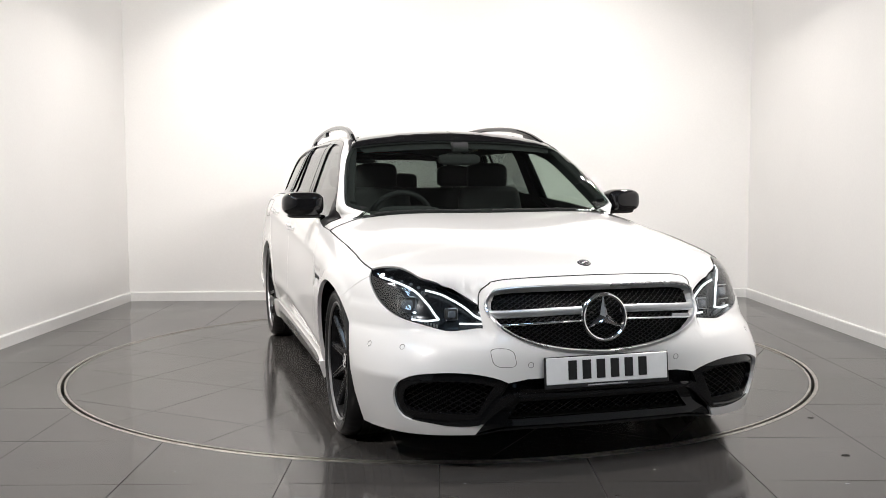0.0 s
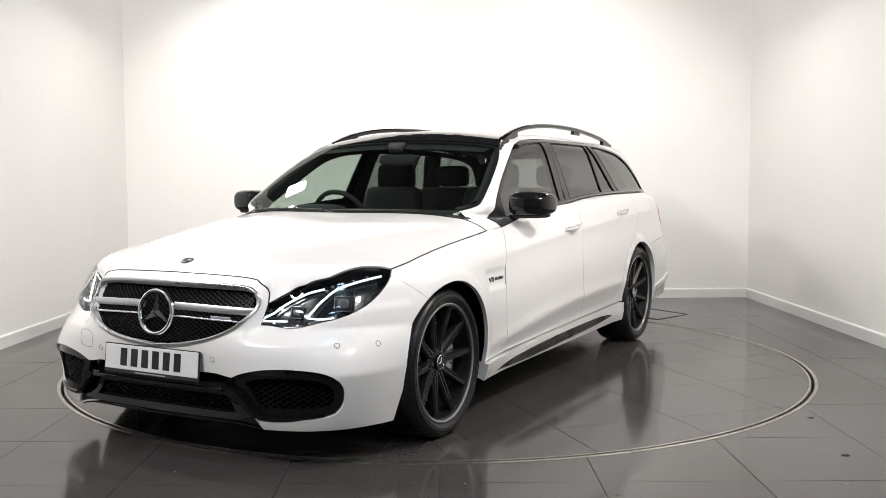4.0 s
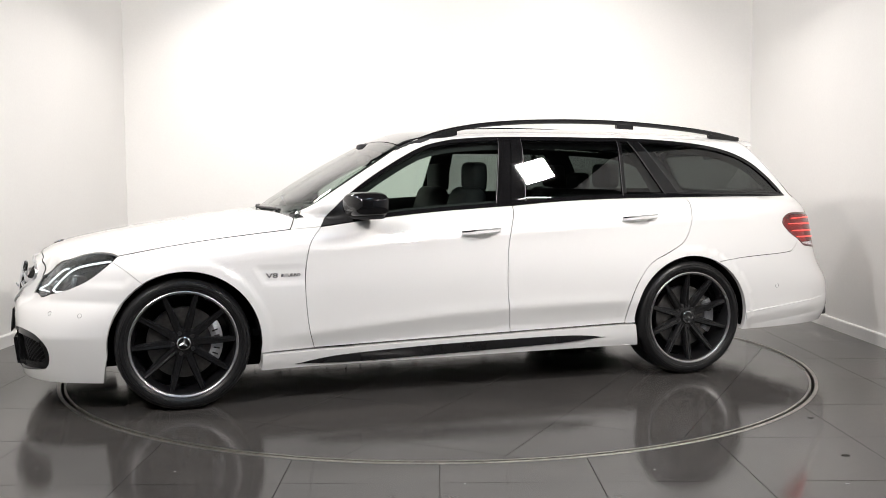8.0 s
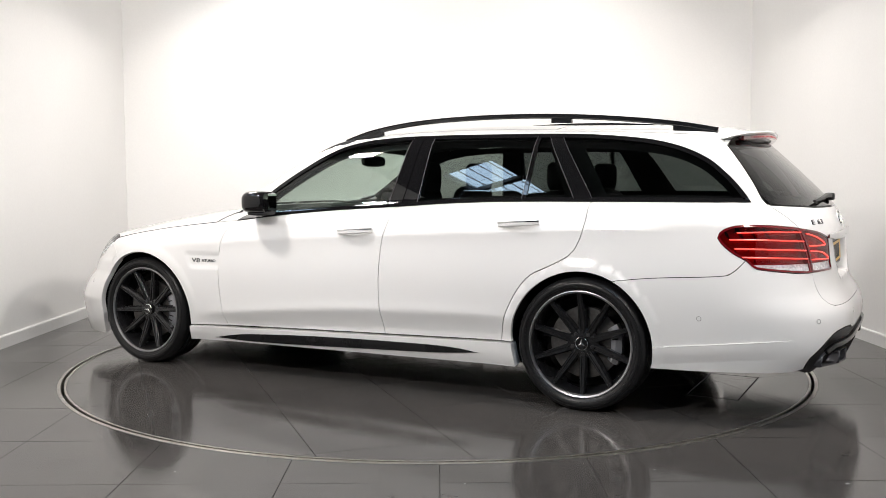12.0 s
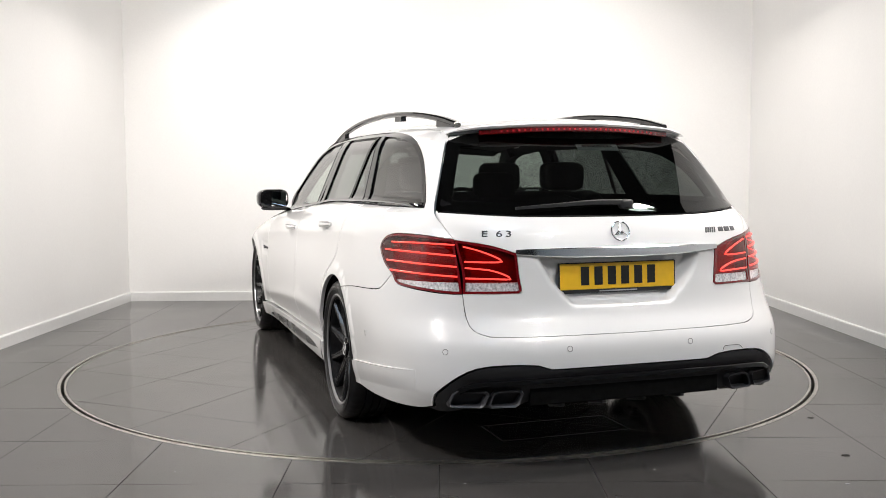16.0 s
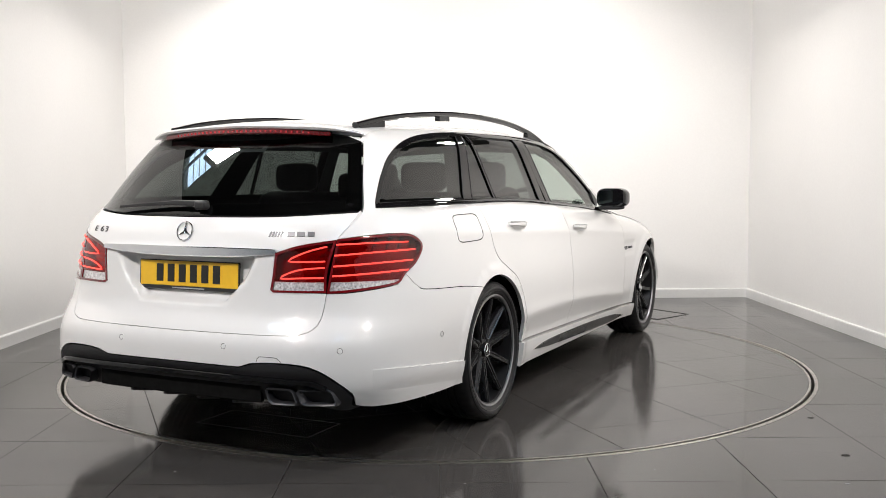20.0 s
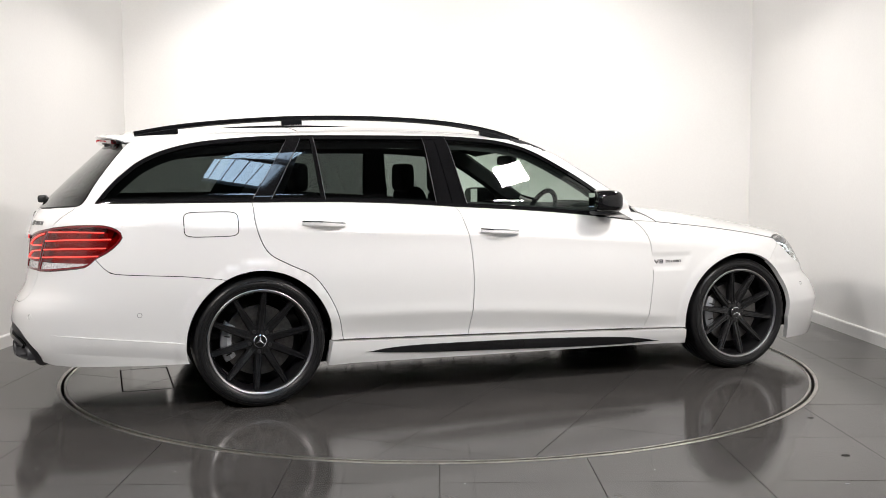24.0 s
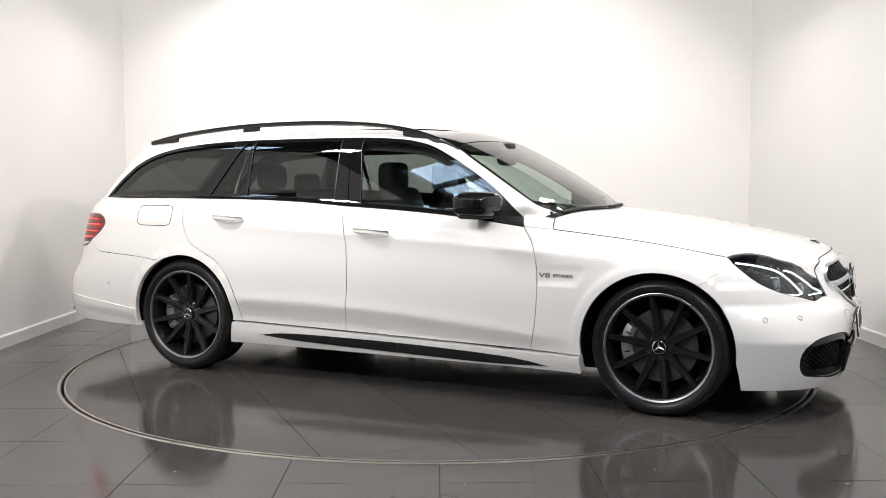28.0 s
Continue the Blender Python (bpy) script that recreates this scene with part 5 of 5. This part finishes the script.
        part("wheel_arch_liner", bm, DARK, car)

# ---- roof rails ----
for s in (1, -1):
    rl = spline([(2.165, 1.372), (2.30, 1.415), (2.45, 1.446), (2.62, 1.468), (2.86, 1.484), (3.18, 1.490), (3.51, 1.482), (3.84, 1.458), (4.10, 1.428), (4.30, 1.392)], 0.05)
    yy = np.interp(rl[:, 0], (2.1, 2.5, 3.2, 4.0, 4.3), (0.590, 0.562, 0.540, 0.527, 0.510))
    path = np.stack([rl[:, 0], s * yy, rl[:, 1]], 1)
    rail = part("roof_rail", sweep(path, slab(0.015, 0.013, 0.5)), GLOSS, car, "black roof rail")
    for x0, x1 in ((2.18, 2.40), (3.43, 3.54), (4.08, 4.28)):
        xs = np.linspace(x0, x1, 6)
        zt = np.interp(xs, rl[:, 0], rl[:, 1])
        base = on(top_rays, np.stack([xs, np.interp(xs, rl[:, 0], yy)], 1))
        bm = bmesh.new()
        ys = np.interp(xs, rl[:, 0], yy)
        top = [(bm.verts.new((x, s * (y - 0.012), z)), bm.verts.new((x, s * (y + 0.012), z))) for x, y, z in zip(xs, ys, zt)]
        bot = [(bm.verts.new((x, s * (y - 0.014), max(min(b[2], z) - 0.006, z - 0.034))), bm.verts.new((x, s * (y + 0.014), max(min(b[2], z) - 0.012, z - 0.036)))) for x, y, b, z in zip(xs, ys, base, zt)]
        for i in range(5):
            for t0, t1, b0, b1 in ((top[i][0], top[i + 1][0], bot[i][0], bot[i + 1][0]), (top[i][1], top[i + 1][1], bot[i][1], bot[i + 1][1])):
                bm.faces.new((t0, t1, b1, b0))
            bm.faces.new((bot[i][0], bot[i + 1][0], bot[i + 1][1], bot[i][1]))
            bm.faces.new((top[i][0], top[i + 1][0], top[i + 1][1], top[i][1]))
        for i in (0, 5):
            bm.faces.new((top[i][0], top[i][1], bot[i][1], bot[i][0]))
        part("rail_foot", bm, GLOSS, rail)

# ---- door mirrors ----
for s in (1, -1):
    door = front_doors[0 if s > 0 else 1]
    mirror = part("door_mirror", shell_box((1.785, s * 0.945, 1.022), (0.100, 0.107, 0.066), 3.4, shear=0.28 * s, cut=0.072, flat=1.0, taper=0.08), GLOSS, car, "gloss black door mirror")
    part("mirror_glass", box((0.006, 0.165, 0.10), (1.856, s * 0.945, 1.022), 0.002, 1, turn=(0, 0, -8 * s)), MIRROR, mirror, "mirror glass")
    part("mirror_arm", sweep([(1.775, s * 0.83, 0.948), (1.775, s * 0.90, 0.962), (1.775, s * 0.97, 0.966)], slab(0.035, 0.012)), GLOSS, mirror)
    part("mirror_underside", shell_box((1.792, s * 0.935, 0.958), (0.078, 0.088, 0.013), 3.0, 24, 8, shear=0.25 * s), TRIM, mirror, "matt black lower cover")
    pth = np.array([(1.712, s * 0.885, 1.022), (1.722, s * 0.94, 1.022), (1.742, s * 1.0, 1.022), (1.775, s * 1.045, 1.022)])
    part("indicator_strip", sweep(spline(pth, 0.02), slab(0.006, 0.004)), CLEARPLASTIC, mirror, "narrow indicator strip")

# ---- door handles ----
for s in (1, -1):
    for k, (x0, x1, z0, z1) in enumerate(((2.315, 2.535, 0.858, 0.873), (3.285, 3.505, 0.918, 0.932))):
        door = (front_doors, rear_doors)[k][0 if s > 0 else 1]
        pts = on(side_rays, spline([(x0, z0), ((x0 + x1) / 2, (z0 + z1) / 2 + 0.002), (x1, z1)], 0.02))
        bow = np.sin(np.linspace(0.12, math.pi - 0.12, len(pts))) * 0.026 + 0.008
        path = (pts + np.stack([0 * bow, bow, 0 * bow], 1)) * (1, s, 1)
        handle = part("door_handle", sweep(path, slab(0.010, 0.014, 0.6), scale=0.55 + 0.45 * np.sin(np.linspace(0.2, math.pi - 0.2, len(pts)))), PAINT, door)
        part("handle_strip", sweep((path + (0, 0.004 * s, 0.010)), slab(0.006, 0.0035), scale=np.linspace(1, 1, len(pts))), CHROME, handle, "chrome handle strip")
        mid = (x0 + x1) / 2 - 0.01
        zc = (z0 + z1) / 2
        dish = np.array([(mid + 0.062 * math.cos(a), zc - 0.002 + 0.030 * math.sin(a)) for a in np.linspace(0, 2 * math.pi, 24, endpoint=False)])
        bm_ob = panel("handle_dish", dish, side_rays, PAINT, door, h=0.012, off=0.0012, depth=0.001, gap=0.0)
        if s < 0:
            bm_ob.data.transform(Matrix.Diagonal((1, -1, 1, 1)))
            bm_ob.data.transform(Matrix.Translation((0, 2 * SHIFT[1], 0)))
            bm_ob.data.flip_normals()

# ---- fuel flap, sensors, tow covers ----
def loop_line(name, pts, rays, parent, w=0.0025, mat=SEAL, s=1):
    p = on(rays, pts)
    return part(name, sweep((p - normals(p) * 0.0008) * (1, s, 1), slab(w / 2, w / 2), closed=True, up=(0.3, 1, 0.1)), mat, parent)


flap = np.array([(3.958 + 0.132 * math.copysign(abs(math.cos(a)) ** 0.35, math.cos(a)), 0.935 + 0.061 * math.copysign(abs(math.sin(a)) ** 0.35, math.sin(a))) for a in np.linspace(0, 2 * math.pi, 60, endpoint=False)])
loop_line("fuel_flap_joint", flap, side_rays, car, 0.004, SHUT)
def sensor(q, n, name="parking_sensor"):
    m = facing(q, n) @ Matrix.Rotation(math.pi / 2, 4, "X")
    bm = lathe([(0.0, 0.0008), (0.0085, 0.0008), (0.0095, -0.0012), (0.0115, -0.0012), (0.012, 0.0012), (0.0135, 0.0012), (0.0135, -0.003), (0.0, -0.003)], 20, closed=False)
    bm.transform(m)
    body = part(name, bm, PAINT, car)
    bm = lathe([(0.0098, 0.0006), (0.0116, 0.0006), (0.0116, -0.002), (0.0098, -0.002)], 20)
    bm.transform(m)
    part("sensor_joint", bm, RINGGREY, body)


for y, z in ((0.312, 0.440), (0.772, 0.500)):
    q = on(nose_rays, NA([(y, z)]))
    n = normals(q)[0]
    for s in (1, -1):
        sensor(q[0] * (1, s, 1), n * (1, s, 1))
for y, z in ((0.268, 0.500), (0.741, 0.497)):
    q = on(tail_rays, TA([(y, z)]))
    n = normals(q)[0]
    for s in (1, -1):
        sensor(q[0] * (1, s, 1), n * (1, s, 1))
for x, z in ((0.365, 0.495), (4.31, 0.503)):
    q = on(side_rays, [(x, z)])
    n = normals(q)[0]
    for s in (1, -1):
        sensor(q[0] * (1, s, 1), n * (1, s, 1))
tow = np.array([(0.418 + 0.045 * math.copysign(abs(math.cos(a)) ** 0.6, math.cos(a)) + 0.35 * 0.036 * math.sin(a), 0.470 + 0.036 * math.copysign(abs(math.sin(a)) ** 0.6, math.sin(a))) for a in np.linspace(0, 2 * math.pi, 40, endpoint=False)])
loop_line("tow_cover_joint", np.array(NA(tow)), nose_rays, car, 0.002)
tow2 = spline([(0.425, 0.450), (0.43, 0.464), (0.44, 0.470), (0.51, 0.468), (0.522, 0.460), (0.53, 0.452)], 0.012)
p = on(tail_rays, TA(tow2))
part("tow_cover_joint", sweep(p, slab(0.001, 0.001), up=(1, 0, 0)), SEAL, car)

# ---- number plates: dark bars stand for the characters ----
def plate(x, z, tilt, face, mat, name):
    """face -1: ahead, 1: behind."""
    m = facing((x, 0, z), (face, 0, tilt))
    base = box((0.532, 0.124, 0.008), (0, 0, 0), 0.003, 1)
    base.transform(m)
    pl = part(name, base, PLASTIC, car, "number plate in a dark frame")
    bm = box((0.518, 0.104, 0.006), (0, 0.006, 0.003), 0.002, 1)
    bm.transform(m)
    part("plate_face", bm, mat, pl, "plain reflective plate face")
    for k in range(6):
        bm = box((0.036, 0.074, 0.003), (-0.150 + k * 0.060, 0.008, 0.0065), 0.0)
        bm.transform(m)
        part("character_bar", bm, INK, pl, smooth=False)
    bm = box((0.17, 0.005, 0.002), (0, -0.054, 0.0045), 0.0)
    bm.transform(m)
    part("small_print_bar", bm, PALE, pl, smooth=False)
    return pl


plate(-0.012, 0.408, 0.10, -1, PLATEWHITE, "front_plate")
plate(4.806, 0.760, 0.06, 1, PLATEYELLOW, "rear_plate")

# ---- badges ----
for s in (1, -1):
    for text, x, size in (("V8", 1.293, 0.032), ("BITURBO", 1.388, 0.020)):
        q = on(side_rays, [(x, 0.666 + 0.004 * (x - 1.3))])[0] * (1, s, 1)
        n = normals(q[None])[0]
        m = Matrix.Translation(Vector(SHIFT)) @ facing(q - n * 0.0045, n) @ Matrix.Diagonal((1.25, 1, 1, 1))
        if s > 0:
            q = on(side_rays, [({"V8": 1.425, "BITURBO": 1.328}[text], 0.668)])[0]
            n = normals(q[None])[0]
            m = Matrix.Translation(Vector(SHIFT)) @ facing(q - n * 0.0045, n) @ Matrix.Diagonal((1.25, 1, 1, 1))
        m = m @ Matrix.Diagonal((1.4 if text == "V8" else 1.0, 1.1, 1, 1))
        lettering("wing_badge", text, size, 0.0015, BADGE, car, m)
for text, y in (("E", -0.560), ("6", -0.506), ("3", -0.470)):
    q = on(back_rays, [(y, 0.942)])[0]
    n = normals(q[None])[0]
    lettering("model_badge", text, 0.042, 0.002, BADGE, gate, Matrix.Translation(Vector(SHIFT)) @ facing(q + n * 0.001, n) @ Matrix.Diagonal((1.35, 0.85, 1, 1)))
for k in range(5):
    q = on(back_rays, [(0.415 + 0.012 * k, 0.941)])[0]
    bm = box((0.007, 0.024, 0.004))
    bm.transform(facing(q, normals(q[None])[0]) @ Matrix.Rotation(radians(-18), 4, "Z"))
    part("badge_stripe", bm, BADGE_GREY, gate, smooth=False)
for y, w in ((0.500, 0.030), (0.538, 0.034), (0.576, 0.028)):
    q = on(back_rays, [(y, 0.942)])[0]
    bm = box((w, 0.020, 0.004), r=0.001, seg=1)
    bm.transform(facing(q, normals(q[None])[0]))
    part("badge_bar", bm, BADGE_GREY, gate, smooth=False)

# ---- windscreen wipers ----
for pts in ([(1.335, 0.08), (1.372, 0.36), (1.435, 0.62)], [(1.395, -0.48), (1.350, -0.22), (1.335, 0.02)]):
    q = on(top_rays, spline(pts, 0.05))
    part("wiper", sweep(q + (0, 0, 0.009), slab(0.009, 0.005)), PLASTIC, car, "black windscreen wiper")

# ---- wheels ----
def build_wheel():
    wheel = part("wheel", lathe([(0.262, 0.108), (0.252, 0.104), (0.246, 0.075), (0.236, 0.03), (0.232, -0.10), (0.255, -0.115), (0.258, -0.10), (0.240, 0.0), (0.252, 0.07)], 72), WHEEL, car, "satin black ten-spoke alloy wheel", shift=False)
    prof = [(0.258, 0.100), (0.272, 0.119), (0.294, 0.1275), (0.300, 0.1285), (0.304, 0.1275), (0.318, 0.1225), (0.329, 0.109), (0.3345, 0.088)]
    for y in (0.056, 0.018, -0.018, -0.056):
        prof += [(0.335, y + 0.006), (0.328, y + 0.004), (0.328, y - 0.004), (0.335, y - 0.006)]
    prof += [(0.3345, -0.088), (0.329, -0.109), (0.318, -0.1225), (0.294, -0.1275), (0.272, -0.119), (0.258, -0.100)]
    tread = lathe(prof, 144)
    for v in tread.verts:
        r = math.hypot(v.co.x, v.co.z)
        if r > 0.325 and abs(v.co.y) > 0.085 and round(math.atan2(v.co.z, v.co.x) / (2 * math.pi) * 144) % 3 == 0:
            v.co.x, v.co.z = v.co.x * (r - 0.002) / r, v.co.z * (r - 0.002) / r
    for r, w in ((0.288, 0.0016), (0.311, 0.0014)):
        part("sidewall_rib", lathe([(r - 0.0014, 0.1245), (r, 0.1285 if r > 0.3 else 0.1275), (r + 0.0014, 0.1245)], 96), RUBBER, wheel, shift=False)
    for a0 in (35, 120, 215, 300):
        for k in range(7):
            a = radians(a0 + 4.2 * k)
            bm = box((0.0075, 0.0012, 0.011), (0, 0.1288, 0.299))
            bm.transform(Matrix.Rotation(a, 4, "Y"))
            part("sidewall_bar", bm, SEAL, wheel, smooth=False, shift=False)
    part("tyre", tread, RUBBER, wheel, "black low-profile tyre", shift=False, angle=50)
    part("rim_lip", lathe([(0.2685, 0.1135), (0.2690, 0.1185), (0.2645, 0.1205), (0.2570, 0.1165), (0.2555, 0.110)], 96), MILLED, wheel, "bright milled rim edge", shift=False)
    part("hub", lathe([(0.0, 0.072), (0.040, 0.072), (0.070, 0.070), (0.080, 0.060), (0.078, 0.03), (0.0, 0.02)], 40, closed=False), WHEEL, wheel, shift=False)
    cap = part("centre_cap", lathe([(0.0, 0.0885), (0.026, 0.0885), (0.0285, 0.0865), (0.031, 0.0885), (0.034, 0.0855), (0.034, 0.070), (0.0, 0.070)], 32, closed=False), GLOSS, wheel, shift=False)
    bm = lathe([(0.0285, 0.0870), (0.0305, 0.0895), (0.0335, 0.0875), (0.0335, 0.085), (0.0285, 0.085)], 32)
    part("cap_ring", bm, CHROME, cap, shift=False)
    bm = bmesh.new()
    for a in (90, 210, 330):
        d = Vector((math.cos(radians(a)), 0, math.sin(radians(a))))
        s = Vector((-d.z, 0, d.x))
        y = Vector((0, 0.0888, 0))
        vs = [bm.verts.new(v) for v in (d * 0.027 + y, d * 0.003 + s * 0.005 + y, y + Vector((0, 0.003, 0)), d * 0.003 - s * 0.005 + y)]
        bm.faces.new((vs[0], vs[1], vs[2]))
        bm.faces.new((vs[0], vs[2], vs[3]))
    part("cap_emblem", bm, CHROME, cap, "three-spoke emblem", smooth=False, shift=False)
    prof = [(-0.017, -0.040), (0.017, -0.040), (0.0168, -0.011), (0.0105, 0.0), (0.0055, 0.0), (0.0035, -0.005), (-0.0035, -0.005), (-0.0055, 0.0), (-0.0105, 0.0), (-0.0168, -0.011)]
    spoke0 = None
    for k in range(10):
        a = radians(90 + 36 * k)
        if spoke0 is None:
            d = Vector((math.cos(a), 0, math.sin(a)))
            rr = np.array((0.052, 0.085, 0.13, 0.18, 0.225, 0.252))
            yy = np.array((0.074, 0.079, 0.086, 0.094, 0.102, 0.106))
            path = np.stack([rr * d.x, yy, rr * d.z], 1)
            spoke0 = part("spoke", sweep(path, prof, up=(0, 1, 0), scale=(1.05, 1.18, 1.12, 0.98, 0.86, 0.80)), WHEEL, wheel, shift=False, angle=25)
        else:
            ob = new("spoke", spoke0.data)
            ob.parent = wheel
            ob.matrix_basis = Matrix.Rotation(-radians(36 * k), 4, "Y")
    for k in range(5):
        a = radians(54 + 72 * k)
        bm = lathe([(0.0, 0.078), (0.009, 0.078), (0.011, 0.075), (0.011, 0.06), (0.0, 0.06)], 12, closed=False)
        bmesh.ops.translate(bm, verts=bm.verts, vec=(0.054 * math.cos(a), 0, 0.054 * math.sin(a)))
        part("wheel_bolt", bm, PLASTIC, wheel, shift=False)
    part("brake_disc", lathe([(0.075, 0.035), (0.180, 0.035), (0.180, 0.003), (0.075, 0.003)], 48), IRON, wheel, "dark iron brake disc", shift=False)
    part("hub_back", lathe([(0.0, 0.0), (0.232, -0.02), (0.232, -0.04), (0.0, -0.04)], 32, closed=False), DARK, wheel, shift=False)
    return wheel


WHEEL_Y = 0.805
w0 = build_wheel()
w0.matrix_basis = pose(0.853 + SHIFT[0], WHEEL_Y, 0.335) @ pose(0, 0, 0, 0, 9, 0)
tagged(w0, group="wheels of the car")
copy_thing(w0, pose(3.727 + SHIFT[0], WHEEL_Y, 0.335, 0, -5.5, 0))
copy_thing(w0, pose(0.853 + SHIFT[0], -WHEEL_Y, 0.335, 0, -15, 180))
copy_thing(w0, pose(3.727 + SHIFT[0], -WHEEL_Y, 0.335, 0, 2, 180))


def caliper(x, s):
    """A brake caliper behind the spokes, on the rear side of the disc."""
    bm = bmesh.new()
    a = np.radians(np.linspace(-32, 32, 10))
    rows = []
    for t in a:
        k = 1 - 0.10 * abs(t / a[0]) ** 4
        rows.append([bm.verts.new((r * math.cos(t), y, r * math.sin(t))) for r, y in ((0.138, 0.008), (0.140, 0.048 * k), (0.165, 0.060 * k), (0.196, 0.050 * k), (0.198, 0.008))])
    for r0, r1 in zip(rows, rows[1:]):
        for j in range(5):
            bm.faces.new((r0[j], r0[(j + 1) % 5], r1[(j + 1) % 5], r1[j]))
    bm.faces.new(rows[0])
    bm.faces.new(rows[-1][::-1])
    for v in bm.verts:
        v.co = Vector((v.co.x + x, s * (v.co.y + WHEEL_Y), v.co.z + 0.335))
    cal = part("brake_caliper", bm, CALIPER, car, "silver brake caliper")
    for t in (-22, -12, 10, 20):
        bm = box((0.030, 0.006, 0.007), (0.166, 0.058, 0), 0.001, 1)
        bm.transform(Matrix.Translation((x, 0, 0.335)) @ Matrix.Rotation(radians(-t), 4, "Y"))
        for v in bm.verts:
            v.co.y = s * (v.co.y + WHEEL_Y)
        part("caliper_slot", bm, SEAL, cal, smooth=False)


for x in (0.853, 3.727):
    for s in (1, -1):
        caliper(x, s)

# ---- cabin ----
def seat(x, y, w):
    st = part("front_seat", box((0.52, w, 0.20), (x, y, 0.50), 0.06), LEATHER, car, "black leather seat")
    part("backrest", box((0.16, w * 0.95, 0.62), (x + 0.34, y, 0.80), 0.06, turn=(0, 15, 0), taper=(0.8, 0.82)), LEATHER, st)
    part("headrest", shell_box((x + 0.445, y, 1.160), (0.05, 0.132, 0.092), 4.6, 24, 14), LEATHER, st)
    for d in (-0.06, 0.06):
        part("headrest_post", sweep([(x + 0.42, y + d, 1.02), (x + 0.445, y + d, 1.13)], ellipse(0.006, 0.006, 8), up=(0, 1, 0)), CHROME, st)


seat(2.13, 0.37, 0.52)
seat(2.13, -0.37, 0.52)
bench = part("rear_bench", box((0.50, 1.35, 0.20), (3.02, 0, 0.52), 0.06), LEATHER, car, "black leather rear bench")
part("backrest", box((0.15, 1.30, 0.58), (3.34, 0, 0.80), 0.05, turn=(0, 18, 0)), LEATHER, bench)
for y, w, z in ((-0.40, 0.125, 1.165), (0.40, 0.125, 1.165), (0.0, 0.115, 1.11)):
    part("headrest", shell_box((3.43, y, z), (0.045, w, 0.078), 4.6, 24, 14), LEATHER, bench)
part("dashboard", shell_box((1.62, 0, 0.90), (0.26, 0.76, 0.085), 4.5, 32, 14), TRIM, car, "dark dashboard")
part("instrument_hood", shell_box((1.70, 0.37, 0.972), (0.10, 0.17, 0.035), 3.0, 20, 10), TRIM, car)
bm = lathe([(0.185 + 0.015 * math.cos(a), 0.015 * math.sin(a)) for a in np.linspace(0, 2 * math.pi, 10, endpoint=False)], 36)
bm.transform(Matrix.Translation((1.93, 0.37, 0.905)) @ Matrix.Rotation(radians(90), 4, "Z") @ Matrix.Rotation(radians(-22), 4, "X"))
sw = part("steering_wheel", bm, LEATHER, car, "black leather steering wheel")
part("wheel_centre", shell_box((1.915, 0.37, 0.90), (0.035, 0.075, 0.065), 2.6, 16, 10), TRIM, sw)
for y in (-0.10, 0.10):
    part("wheel_arm", box((0.02, 0.14, 0.03), (1.92, 0.37 + y, 0.905), 0.006, 1), SATIN, sw)
rv = part("rear_view_mirror", shell_box((1.985, 0.0, 1.265), (0.03, 0.13, 0.035), 3.2, 24, 10), TRIM, car, "black interior mirror")
part("mirror_stem", box((0.07, 0.10, 0.06), (1.98, 0.0, 1.335), 0.015), TRIM, rv)
part("parcel_cover", box((0.85, 1.25, 0.03), (3.92, 0, 0.965), 0.01, 1), TRIM, car)
lin = refine(np.array([(2.15, -0.54), (4.25, -0.50), (4.25, 0.50), (2.15, 0.54)]), 0.08)
panel("roof_lining", lin, top_rays, LINING, car, h=0.12, off=-0.06, depth=0.0, gap=0.0)
# inner faces of pillars and window frames
dlo_in = inset(DLO, 0.045)
wide = loop([(1.45, 0.86), (3.0, 0.93), (4.50, 0.95)], [(4.50, 0.95), (4.50, 1.10), (4.36, 1.25), (4.20, 1.345)], [(4.20, 1.345), (3.3, 1.395), (2.4, 1.39), (2.16, 1.35)], [(2.16, 1.35), (1.9, 1.22), (1.60, 1.02), (1.45, 0.86)], h=0.04)
panel("pillar_lining", wide, side_rays, TRIM, car, holes=[dlo_in], h=0.05, off=-0.045, depth=0.0, gap=0.0, both=True)
for nm, pl in (("b_pillar_lining", strip_poly((2.58, 0.98), (2.64, 1.38), (2.74, 0.98), (2.76, 1.38))), ("c_pillar_lining", strip_poly((3.62, 0.98), (3.44, 1.37), (3.86, 0.98), (3.62, 1.37)))):
    panel(nm, pl, side_rays, TRIM, car, h=0.05, off=-0.045, depth=0.0, gap=0.0, both=True)
for s in (1, -1):
    q = on(side_rays, spline([(1.56, 1.0), (1.70, 1.085), (1.858, 1.185), (2.06, 1.300), (2.20, 1.340)], 0.05))
    part("a_pillar_trim", sweep((q + (0.03, -0.055, 0.0)) * (1, s, 1), slab(0.045, 0.026), up=(0, s, 0.3)), TRIM, car)
hd = np.vstack([spline([(1.945, 0.0), (1.955, 0.35), (1.975, 0.56)]), spline([(2.050, 0.592), (2.035, 0.35), (2.018, 0.0)])])
panel("windscreen_header", np.vstack([hd, (hd * (1, -1))[::-1][1:-1]]), top_rays, TRIM, car, h=0.05, off=-0.014, depth=0.0, gap=0.0)
part("cabin_floor", box((3.4, 1.6, 0.04), (2.9, 0, 0.36), 0.01, 1), TRIM, car)


# ================= motion =================
def motions():
    rows = [(float(t), pose(0, 0, 0, 0, 0, 105.67 - 11.102 * t)) for t in range(29)]
    walk(turntable, rows)
    walk(car, rows)


motions()
